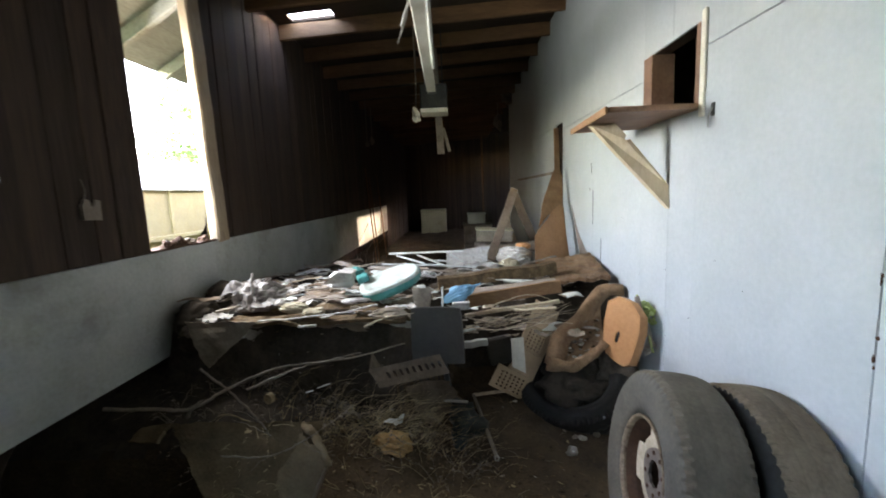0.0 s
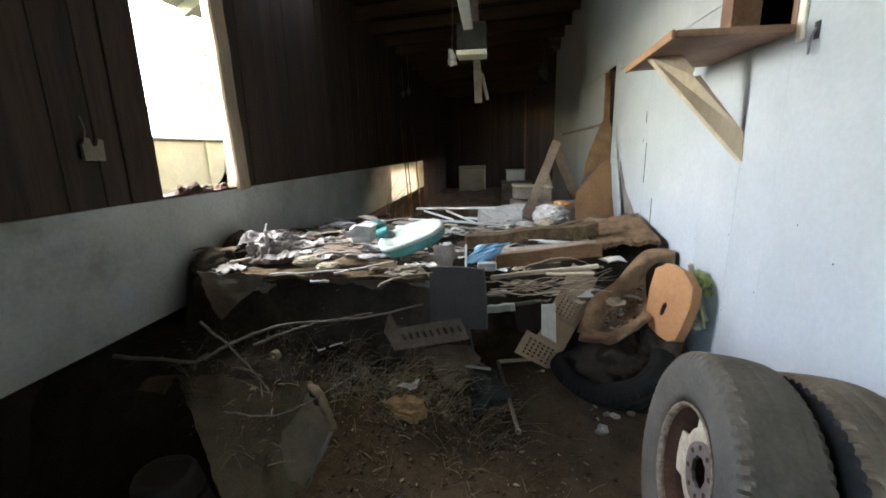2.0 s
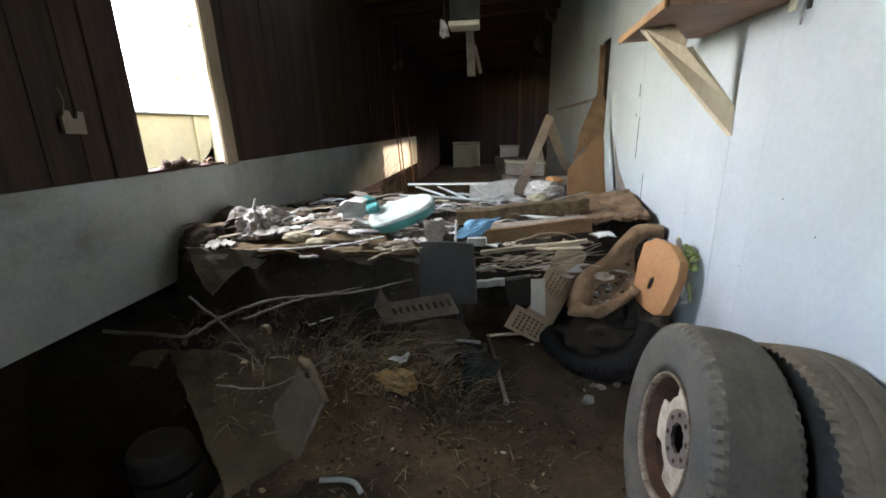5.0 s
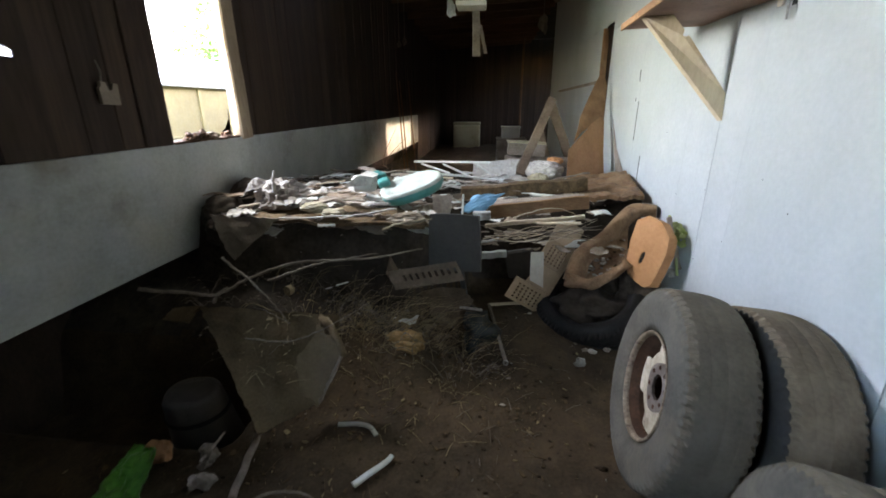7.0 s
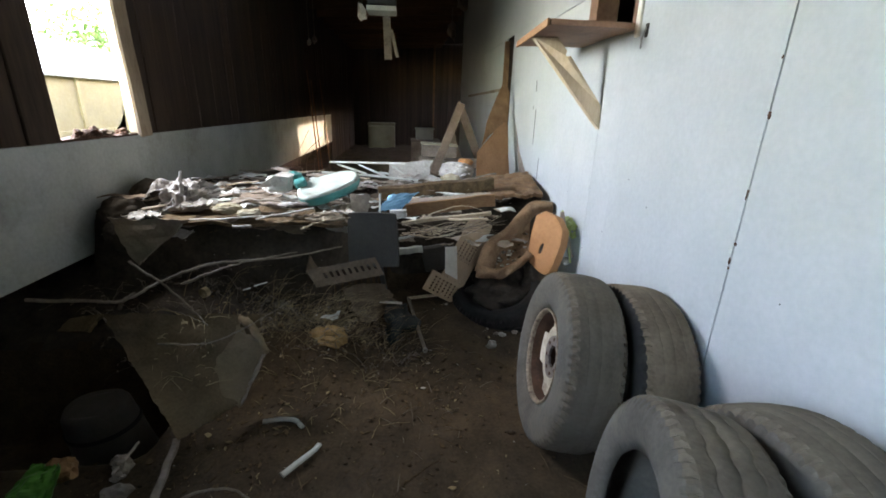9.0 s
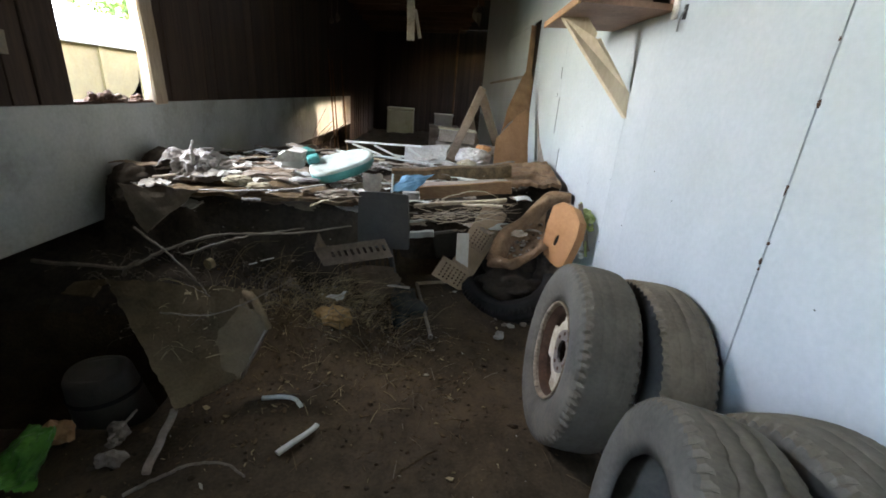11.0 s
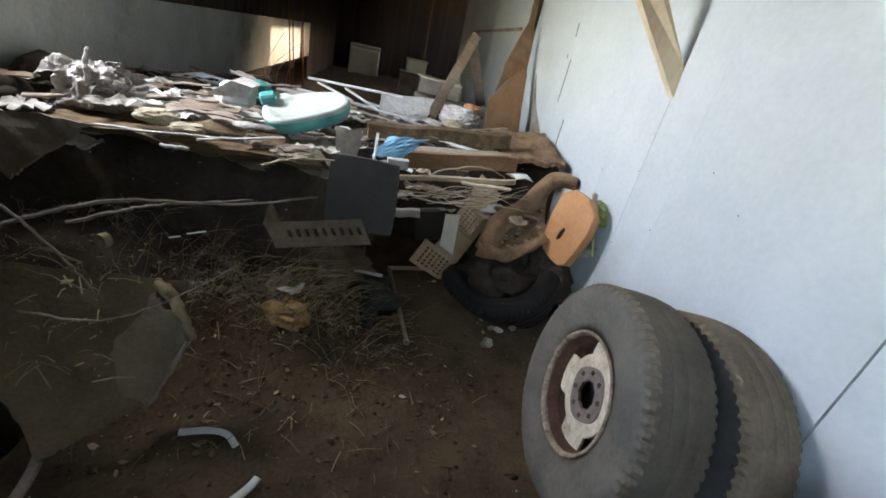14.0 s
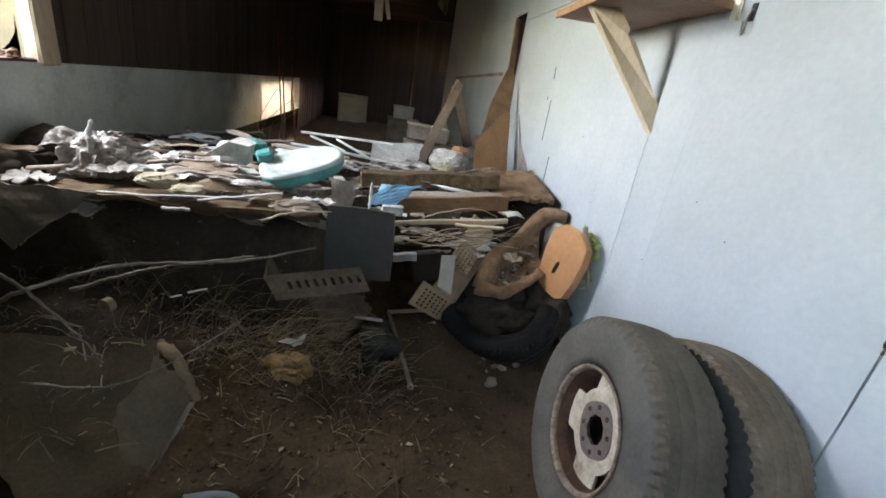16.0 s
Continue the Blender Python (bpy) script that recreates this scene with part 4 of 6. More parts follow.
ws = link("white_board", sheet_bm((-0.02, 4.48, 0.72), (0.36, 4.5, 0.72), (0.40, 4.56, 0.95), (0.0, 4.54, 0.92), 6, 4, 0.008, 0.01, 4, 0.04), M_PAPER)
tagged(ws, "stained white board propped behind the slats", "board")
for k, (p, s, m, l) in enumerate((((0.66, 4.62, 0.84), (0.20, 0.12, 0.11), M_PAPER, "greyish stuffed plastic sack on the heap"), ((0.58, 4.45, 0.79), (0.11, 0.09, 0.06), M_CREAM, "yellowish wad of foam on the heap"), ((0.75, 4.66, 0.93), (0.09, 0.07, 0.04), M_ORANGE, "faded red rag on top of the sack"), ((0.40, 4.40, 0.78), (0.10, 0.08, 0.05), M_PAPER, "crumpled white paper wad on the heap"))):
    tagged(link("rubbish_bag", creased_lump_bm(p, (s[0] * 0.85, s[1] * 0.85, s[2] * 0.85)), m), l, "rubbish", "sacks and wads on the heap")

# ---- toy sled, blue tray, dark panel ----
sled = thing("plastic_sled", "white and teal plastic sled tipped on the heap", "sled", at=Matrix.Translation((-0.335, 3.14, 0.955)) @ pose(0, 0, 0, 14, -17, 14) @ Matrix.Scale(0.94, 4))
bm = bmesh.new()
seg, layers = 40, [(0.62, -0.075), (0.88, -0.062), (0.98, -0.03), (1.0, 0.0), (0.98, 0.012), (0.90, 0.022), (0.80, 0.012), (0.6, 0.004)]
rings = []
for r, z in layers:
    ring = []
    for s in range(seg):
        a = 2 * math.pi * s / seg
        ca, sa = math.cos(a), math.sin(a)
        ring.append(bm.verts.new((0.215 * r * math.copysign(abs(ca) ** 0.7, ca), 0.135 * r * math.copysign(abs(sa) ** 0.8, sa) * (1 - 0.15 * ca), z)))
    rings.append(ring)
for a, b in zip(rings, rings[1:]):
    for s in range(seg):
        f = bm.faces.new((a[s], a[(s + 1) % seg], b[(s + 1) % seg], b[s]))
        f.smooth = True
        f.material_index = 0 if rings.index(a) < 3 else 1
bm.faces.new(rings[0][::-1])
f = bm.faces.new(rings[-1])
f.material_index = 1
part("hull", bm, [M_TEAL, M_SLED], sled)
part("handle", box_bm((-0.21, 0.06, 0.01), (-0.13, 0.13, 0.06), 0.01), M_TEAL, sled, "teal grab block")
tc = link("teal_cloth", lump_bm((-0.60, 3.35, 0.97), (0.06, 0.05, 0.035), 2, 0.5, 4), M_TEAL)
tagged(tc, "crumpled teal cloth beside the sled", "cloth")
bt = link("blue_tray", sheet_bm((-0.02, 2.93, 0.835), (0.12, 2.95, 0.845), (0.225, 2.98, 0.945), (0.06, 3.0, 0.925), 8, 6, 0.008, 0.03, 8, 0.06), M_BLUE)
tagged(bt, "bent sky-blue plastic piece on the heap", "plastic piece")
pk = link("pink_board", box_bm((0.06, 2.92, 0.80), (0.16, 2.96, 0.845), 0.004), M_PAPER)
tagged(pk, "pale pink-white block under the blue plastic", "block")
bp = thing("slate_sheet", "dark slate square plastic panel standing in the rubbish", "panel")
bm = bmesh.new()
q = [Vector(p) for p in ((-0.165, 2.76, 0.875), (0.11, 2.66, 0.895), (0.125, 2.70, 0.565), (-0.17, 2.76, 0.555))]
n = 10
vf, vb = [], []
nr = (q[1] - q[0]).cross(q[3] - q[0]).normalized()
for j in range(n + 1):
    for i in range(n + 1):
        u, v = i / n, j / n
        p = q[0] * (1 - u) * (1 - v) + q[1] * u * (1 - v) + q[2] * u * v + q[3] * (1 - u) * v
        cu, cv = 2 * u - 1, 2 * v - 1
        p = p + (q[1] - q[0]) * (0.02 * -cu * cv * cv) + (q[3] - q[0]) * (0.02 * -cv * cu * cu)
        p += nr * 0.012 * (1 - cu * cu) * (1 - cv * cv)
        vf.append(bm.verts.new(p))
        vb.append(bm.verts.new(p - nr * 0.018))
w = n + 1
for j in range(n):
    for i in range(n):
        k = j * w + i
        bm.faces.new((vf[k], vf[k + 1], vf[k + w + 1], vf[k + w]))
        bm.faces.new((vb[k], vb[k + w], vb[k + w + 1], vb[k + 1]))
rim = list(range(w)) + [j * w + n for j in range(1, n + 1)] + [n * w + i for i in range(n - 1, -1, -1)] + [j * w for j in range(n - 1, 0, -1)]
for k, m in zip(rim, rim[1:] + rim[:1]):
    bm.faces.new((vf[k], vb[k], vb[m], vf[m]))
part("panel_face", bm, M_BLACK, bp)
part("stay", beam_bm((-0.02, 2.74, 0.70), (0.02, 3.30, 0.05), 0.03, 0.03), M_DARKMETAL, bp, "dark metal leg behind the panel")
for u in ((-0.08, 0.73), (0.02, 0.725)):
    part("screw", lump_bm((u[0], 2.715 - (u[0] + 0.03) * 0.3, u[1]), (0.006, 0.004, 0.006), 1, 0.1), M_DARKMETAL, bp)
gs = link("grey_scoop", sheet_bm((-0.185, 2.98, 0.93), (-0.06, 2.98, 0.93), (-0.08, 2.95, 0.80), (-0.15, 2.95, 0.79), 6, 6, 0.02, 0.02, 6, 0.05), M_GREYWOOD)
tagged(gs, "grey-brown worn leather flap by the sled", "leather piece")
wp = link("white_rod", tube_bm([(0.0, 2.88, 0.78), (0.004, 2.9, 0.95)], 0.006, 6), M_WHITEPL)
tagged(wp, "thin white plastic rod standing in the rubbish", "rod")

# ---- boards, sticks and bars in the middle ----
plank("brown_board", (0.16, 3.18, 0.785), (0.765, 3.22, 0.855), 0.02, 0.085, M_WOOD, "brown board on edge lying across the heap", cat="board")
plank("brown_board", (0.10, 3.32, 0.80), (0.75, 3.27, 0.875), 0.12, 0.022, M_GREYWOOD, "dusty board lying flat behind another board", cat="board")
plank("split_stick", (0.13, 2.96, 0.755), (0.69, 2.95, 0.828), 0.022, 0.024, M_PALEWOOD, "pale split wooden stick on the heap", cat="stick", group="pale sticks")
plank("split_stick", (0.42, 2.93, 0.785), (0.66, 2.90, 0.80), 0.018, 0.014, M_PALEWOOD, "short pale split stick on the heap", cat="stick", group="pale sticks")
plank("white_bar", (0.085, 3.0, 0.55), (0.265, 3.0, 0.572), 0.03, 0.042, M_WHITEPL, "short dirty white plastic bar", cat="bar")
plank("white_bar", (0.09, 3.05, 0.62), (0.22, 3.05, 0.65), 0.015, 0.015, M_WHITEPL, "thin pale bar above the white bar", cat="bar")
ang = thing("bent_pipe", "pale brown bent pipe lying on the soil", "pipe")
part("long_arm", tube_bm(spline([(0.173, 3.19, 0.13), (0.22, 2.92, 0.10), (0.272, 2.645, 0.05)], 5), 0.011, 10), M_TWIG, ang)
part("short_arm", tube_bm([(0.168, 3.19, 0.13), (0.42, 3.21, 0.15)], 0.012, 10), M_PALEWOOD, ang)
part("pipe_end", disc_ring(0.008, 0.016, -0.006, 0.006, 16), M_STONE, ang).matrix_world = Matrix.Translation((0.273, 2.637, 0.045)) @ pose(0, 0, 0, 0, 0, 80)

# ---- perforated crate ----
def perforated(name, a, b, d, nu, nv, thick, material, parent, label="", u_rng=(0.12, 0.88), v_rng=(0.15, 0.85), fill=0.5):
    """A plate with real rectangular holes: a grid of bars. a origin, b and d the two sides."""
    a, b, d = Vector(a), Vector(b), Vector(d)
    us, vs = [0.0], [0.0]
    for lst, rng, cnt in ((us, u_rng, nu), (vs, v_rng, nv)):
        step = (rng[1] - rng[0]) / cnt
        for k in range(cnt):
            lst += [rng[0] + step * (k + (1 - fill) / 2), rng[0] + step * (k + (1 + fill) / 2)]
        lst.append(1.0)
    nrm = b.cross(d).normalized() * thick
    bm = bmesh.new()
    pts = {}

    def vert(i, j, k):
        if (i, j, k) not in pts:
            pts[i, j, k] = bm.verts.new(a + b * us[i] + d * vs[j] - nrm * k)
        return pts[i, j, k]
    solid = lambda i, j: 0 <= i < len(us) - 1 and 0 <= j < len(vs) - 1 and not (i % 2 and j % 2)
    for i in range(len(us) - 1):
        for j in range(len(vs) - 1):
            if not solid(i, j):
                continue
            bm.faces.new((vert(i, j, 0), vert(i + 1, j, 0), vert(i + 1, j + 1, 0), vert(i, j + 1, 0)))
            bm.faces.new((vert(i, j, 1), vert(i, j + 1, 1), vert(i + 1, j + 1, 1), vert(i + 1, j, 1)))
            for di, dj, e in ((-1, 0, ((i, j), (i, j + 1))), (1, 0, ((i + 1, j), (i + 1, j + 1))), (0, -1, ((i, j), (i + 1, j))), (0, 1, ((i, j + 1), (i + 1, j + 1)))):
                if not solid(i + di, j + dj):
                    (p, q), (r, s) = e
                    bm.faces.new((vert(p, q, 0), vert(r, s, 0), vert(r, s, 1), vert(p, q, 1)))
    return part(name, bm, material, parent, label)


cr = thing("perforated_crate", "tan perforated plastic crate tipped on its side", "crate")
O = Vector((0.555, 3.26, 0.605))
R_ = Vector((0.73, 3.34, 0.475))
Bv = Vector((0.495, 3.21, 0.075))
L_ = O + Bv - R_
e1, e2 = R_ - O, (Bv - R_)
perforated("end_wall", O, e1, e2 * 0.36, 5, 6, 0.008, M_TAN, cr, "", (0.15, 0.85), (0.12, 0.9))
perforated("end_wall", O + e2 * 0.68 - e1 * 0.30, e1 * 1.28, e2 * 0.32, 6, 5, 0.008, M_TAN, cr, "", (0.12, 0.88), (0.15, 0.9))
part("mid_band", sheet_bm(O + e2 * 0.362 + e1 * 0.18, O + e2 * 0.362 + e1, O + e2 * 0.678 + e1, O + e2 * 0.678 + e1 * 0.05, 2, 2, 0.008, 0.0), M_TAN, cr)
back = Vector((0.10, 0.20, 0.10))
part("side_wall", sheet_bm(O, O + e1, O + e1 + back, O + back, 3, 3, 0.007, 0.0), M_TAN, cr)
part("side_wall", sheet_bm(O + e1, O + e1 + e2, O + e1 + e2 + back, O + e1 + back, 3, 3, 0.007, 0.0), M_TAN, cr)
part("lip", tube_bm([O + e1 * 1.02, O + (e1 + e2 * 0.5) * 1.0 + e1 * 0.02, O + e1 * 1.02 + e2], 0.010, 8), M_TAN, cr)
cut_sheet("white_card", [(0.425, 3.14, 0.535), (0.508, 3.16, 0.535), (0.522, 3.16, 0.285), (0.505, 3.16, 0.30), (0.43, 3.14, 0.345)], (0.0, 0.005, 0), M_LAMPWHITE, "clean white angular card on the tan crate", "card")
gp = link("grey_plastic_box", beam_bm((0.28, 3.26, 0.40), (0.46, 3.24, 0.44), 0.05, 0.19, up=(0, 0, 1), bevel=0.012), M_BLACK)
tagged(gp, "dark grey plastic box wedged behind the crate", "box")
vc = thing("vented_tray", "dusty brown slotted tray half buried in weeds", "tray")
perforated("tray_side", (-0.398, 2.7, 0.546), (0.382, -0.02, 0.085), (0.053, -0.04, -0.091), 9, 1, 0.012, M_DUSTBROWN, vc, "", (0.16, 0.98), (0.12, 0.80), 0.45)
part("tray_end", sheet_bm((-0.398, 2.7, 0.546), (-0.345, 2.66, 0.455), (-0.375, 2.8800000000000003, 0.485), (-0.42800000000000005, 2.9200000000000004, 0.5760000000000001), 6, 6, 0.01, 0.01, 6, 0.02), M_DUSTBROWN, vc)
rp = link("rusty_plate", sheet_bm((-0.26, 2.98, 0.33), (0.02, 3.0, 0.33), (0.09, 3.08, 0.16), (-0.12, 2.92, 0.04), 8, 8, 0.006, 0.02, 5, 0.06), M_DUSTBROWN)
tagged(rp, "bent rust-brown sheet metal plate on the soil", "metal plate")

for p, r in (((0.86, 3.24, 0.15), (0.25, 0.24, 0.13)), ((0.98, 3.36, 0.20), (0.22, 0.18, 0.17)), ((1.14, 3.22, 0.22), (0.14, 0.20, 0.20))):
    tagged(link("dirt_mound", lump_bm(p, r, 4, 0.5, 5), M_HEAP, smooth=True), "dark matted dirt filling the space under the seat", "dirt", "dirt under the seat")

# ---- torn seat shell, orange box, greens ----
seat = thing("torn_seat_shell", "torn brown vinyl seat shell full of litter", "seat")
def bolster_bm(line, half, thick, drop, ends=(1.0, 1.0)):
    """A bent padded roll along a line: an oval section that leans towards the viewer's side, with creases."""
    bm = bmesh.new()
    rings = []
    for i, p in enumerate(line):
        d = (line[min(i + 1, len(line) - 1)] - line[max(i - 1, 0)]).normalized()
        s = i / (len(line) - 1)
        k = ends[0] * (1 - s) + ends[1] * s
        out = (Vector((-0.15, -1.0, 0.25)) - d * Vector((-0.15, -1.0, 0.25)).dot(d)).normalized()
        side = d.cross(out)
        ring = []
        for j in range(22):
            a = 2 * math.pi * j / 22
            q = p + side * math.cos(a) * half * k + out * (math.copysign(abs(math.sin(a)) ** 0.8, math.sin(a)) * thick - drop * math.cos(a))
            q += out * (noise.noise(q * 7) * 0.030 + noise.noise(q * 19) * 0.014) + side * noise.noise(q * 11 + Vector((9, 2, 5))) * 0.022
            ring.append(bm.verts.new(q))
        rings.append(ring)
    for ra, rb in zip(rings, rings[1:]):
        for j in range(22):
            m = (j + 1) % 22
            bm.faces.new((ra[j], ra[m], rb[m], rb[j])).smooth = True
    bm.faces.new(rings[0][::-1])
    bm.faces.new(rings[-1])
    return bm


outer = spline([(0.645, 3.20, 0.338), (0.726, 3.28, 0.517), (0.886, 3.36, 0.609), (0.983, 3.44, 0.688), (1.099, 3.52, 0.77), (1.20, 3.55, 0.782), (1.29, 3.55, 0.77)], 6)
inner = spline([(0.774, 3.14, 0.321), (0.814, 3.20, 0.457), (0.905, 3.28, 0.514), (1.003, 3.34, 0.556), (1.061, 3.40, 0.624), (1.159, 3.46, 0.704), (1.28, 3.48, 0.70)], 6)
bm = bmesh.new()
rows_f, rows_b = [], []
for o, i in zip(outer, inner):
    rf, rb = [], []
    for k in range(15):
        u = k / 14
        p = o.lerp(i, u) + Vector((-0.25, -0.85, 0.45)).normalized() * (0.052 * math.sin(math.pi * min(1, u * 1.12)) ** 0.6)
        p += Vector((-0.2, -0.9, 0.3)) * (noise.noise(p * 9) * 0.016 + abs(noise.noise(p * 21)) * 0.012 - 0.004)
        rf.append(bm.verts.new(p))
        rb.append(bm.verts.new(p + Vector((0.012, 0.03, -0.010))))
    rows_f.append(rf)
    rows_b.append(rb)
for a, b in zip(range(len(rows_f) - 1), range(1, len(rows_f))):
    for k in range(14):
        bm.faces.new((rows_f[a][k], rows_f[b][k], rows_f[b][k + 1], rows_f[a][k + 1])).smooth = True
        bm.faces.new((rows_b[a][k], rows_b[a][k + 1], rows_b[b][k + 1], rows_b[b][k])).smooth = True
    for k in (0, 14):
        bm.faces.new((rows_f[a][k], rows_b[a][k], rows_b[b][k], rows_f[b][k]))
for a in (0, len(rows_f) - 1):
    for k in range(14):
        bm.faces.new((rows_f[a][k], rows_f[a][k + 1], rows_b[a][k + 1], rows_b[a][k]))
part("backrest", bm, M_HIDE, seat)
lip_line = spline([(0.66, 3.17, 0.35), (0.777, 3.13, 0.345), (0.875, 3.12, 0.375), (0.952, 3.12, 0.425), (1.02, 3.13, 0.50)], 6)
part("front_roll", bolster_bm(lip_line, 0.040, 0.028, 0.0, (0.95, 0.7)), M_HIDE, seat)
bm = bmesh.new()
n_pan, pan = len(lip_line), []
for i in range(n_pan):
    a, b = inner[round(i * 26 / (n_pan - 1))], lip_line[i]
    row = []
    for k in range(13):
        u = k / 12
        p = a.lerp(b, u) + Vector((0.25, 0.9, -0.35)) * (0.055 * math.sin(math.pi * u))
        p += Vector((0, -0.8, 0.4)) * (noise.noise(p * 14) * 0.016 + noise.noise(p * 33) * 0.008)
        row.append((bm.verts.new(p), bm.verts.new(p + Vector((0.004, 0.016, -0.006)))))
    pan.append(row)
for ra, rb in zip(pan, pan[1:]):
    for k in range(12):
        bm.faces.new((ra[k][0], rb[k][0], rb[k + 1][0], ra[k + 1][0])).smooth = True
        bm.faces.new((ra[k][1], ra[k + 1][1], rb[k + 1][1], rb[k][1])).smooth = True
pan_spots = [[v[0].co.copy() for v in row] for row in pan]
part("seat_pan", bm, M_HIDE, seat)
part("underside", sheet_bm((0.80, 3.30, 0.36), (1.0, 3.50, 0.60), (1.05, 3.60, 0.42), (0.84, 3.42, 0.12), 8, 8, 0.02, 0.02, 5, 0.03), M_RUST, seat)
# no opening here: a black lump gives the shade of a torn hole
part("torn_hole", lump_bm((0.80, 3.135, 0.352), (0.026, 0.012, 0.014), 2, 0.15), M_SHADEBLACK, seat, "black lump standing for the shade in a vinyl tear")
crumb_rng = random.Random(31)
for k in range(34):
    i, j = crumb_rng.randrange(5, n_pan - 3), crumb_rng.randrange(2, 11)
    p = pan_spots[i][j] + Vector((crumb_rng.uniform(-0.01, 0.01), -0.008, 0.006))
    s = crumb_rng.uniform(0.005, 0.017)
    tagged(link("litter_crumb", lump_bm(p, (s * 1.4, s * 0.8, s * 0.7), 1, 0.7, 5), (M_PAPER, M_GREYWOOD, M_LITTER, M_STONE)[k % 4]), "pale crumb of litter in the seat shell", "litter crumb", "crumbs in the seat shell")
ob_ = thing("orange_box", "orange-tan chair-back box with a slot standing upright", "box")
bm = bmesh.new()
face = [(1.022, 3.151, 0.637), (1.041, 3.139, 0.766), (1.087, 3.088, 0.808), (1.138, 3.026, 0.786), (1.174, 2.978, 0.708), (1.17, 2.975, 0.606), (1.147, 2.993, 0.478), (1.127, 3.011, 0.394), (1.099, 3.041, 0.371), (1.066, 3.081, 0.387), (1.026, 3.131, 0.425), (1.015, 3.151, 0.517)]
# the slot is a real hole
slot = []
sc, su, sv = Vector((1.078, 3.079, 0.548)), Vector((0.009, -0.010, 0.0015)), Vector((0.007, -0.0055, 0.040))
for k in range(16):
    a = 2 * math.pi * k / 16
    slot.append(sc + su * math.cos(a) + sv * math.copysign(abs(math.sin(a)) ** 0.6, math.sin(a)))
depth = Vector((0.058, 0.026, -0.02))
thin = depth * 0.06
for ring_f, ring_h in ((face, slot),):
    F = [bm.verts.new(Vector(p)) for p in ring_f]
    H = [bm.verts.new(p) for p in ring_h]
    F2 = [bm.verts.new(Vector(p) + thin) for p in ring_f]
    H2 = [bm.verts.new(p + thin) for p in ring_h]
    for A, B in ((F, H), (F2, H2)):
        ea = [bm.edges.new((A[k], A[(k + 1) % len(A)])) for k in range(len(A))]
        eb = [bm.edges.new((B[k], B[(k + 1) % len(B)])) for k in range(len(B))]
        bmesh.ops.triangle_fill(bm, use_beauty=True, edges=ea + eb)
    for A, B in ((F, F2), (H, H2)):
        for k in range(len(A)):
            m = (k + 1) % len(A)
            bm.faces.new((A[k], A[m], B[m], B[k]))
part("front_face", bm, M_ORANGE, ob_)
# black pill behind the slot stands for the shade inside the box
pill = bmesh.new()
pill.faces.new([pill.verts.new(p + thin * 1.6) for p in slot])
bmesh.ops.solidify(pill, geom=pill.faces[:], thickness=0.004)
part("slot_lining", pill, M_SHADEBLACK, ob_, "black backing standing for the shade in the hand slot")
bm = bmesh.new()
A = [bm.verts.new(Vector(p) + thin) for p in face]
B = [bm.verts.new(Vector(p) + depth) for p in face]
for k in range(len(A)):
    m = (k + 1) % len(A)
    bm.faces.new((A[k], A[m], B[m], B[k]))
bm.faces.new(B[::-1])
part("side_shell", bm, M_ORANGE, ob_)
for k in range(22):
    p = Vector((1.262, 3.078, 0.707)) + Vector((random.uniform(-0.025, 0.022), random.uniform(-0.045, 0.045), random.uniform(-0.08, 0.075)))
    if k == 0:
        greens = thing("wilted_greens", "pale green wilted leafy plant behind the orange box", "plant")
    d = Vector((random.uniform(-1, 1), random.uniform(-1, 0.2), random.uniform(-0.4, 1))).normalized() * 0.04
    s_ = d.orthogonal().normalized() * 0.045
    leaf = lump_bm((0, 0, 0), (0.024, 0.018, 0.003), 2, 0.4, 3)
    bmesh.ops.transform(leaf, matrix=Matrix.Translation(p) @ d.to_track_quat("Z", "Y").to_matrix().to_4x4(), verts=leaf.verts)
    part("leaf", leaf, M_LEAF, greens, smooth=True)
part("stem", tube_bm(spline([(1.22, 3.14, 0.80), (1.25, 3.06, 0.62), (1.265, 3.0, 0.47)], 5), 0.008, 6), M_LEAF, greens)
st = plank("painted_lath", (1.20, 3.10, 0.80), (1.275, 3.02, 0.50), 0.03, 0.012, M_GREYWOOD, "grey lath leaning by the wall", up=(0, 1, 0), cat="lath")
rg = link("grey_rag", lump_bm((1.255, 3.05, 0.47), (0.03, 0.03, 0.03), 2, 0.4), M_PAPER)
tagged(rg, "small dirty white rag hanging by the wall", "rag")

# ---- carpet slab in the foreground ----
cp = thing("carpet_slab", "mud-stained folded carpet slab lying on the soil", "carpet")
part("carpet_top", sheet_bm((-1.22, 2.26, 0.50), (-0.56, 2.37, 0.43), (-0.62, 2.15, 0.085), (-0.80, 1.94, 0.07), 30, 24, 0.022, 0.030, 4, 0.012), M_CARPET, cp)
part("padded_end", sheet_bm((-0.69, 2.33, 0.435), (-0.505, 2.225, 0.335), (-0.625, 2.135, 0.075), (-0.74, 2.11, 0.19), 20, 20, 0.016, 0.022, 6, 0.03), M_CARPETEND, cp, "folded carpet end paled as if lit")
part("rolled_edge", tube_bm(spline([(-0.66, 2.34, 0.435), (-0.60, 2.30, 0.425), (-0.535, 2.235, 0.375), (-0.505, 2.21, 0.315)], 6, 0.003), 0.020, 12, 0.8, 0.1), M_CARPETEND, cp, "rolled edge paled as if lit", True)
part("hem", tube_bm(spline([(-0.505, 2.21, 0.325), (-0.565, 2.175, 0.20), (-0.63, 2.135, 0.075)], 6, 0.004), 0.009, 8, 0.9, 0.2), M_FOAMEDGE, cp, "dusty pale hem", True)
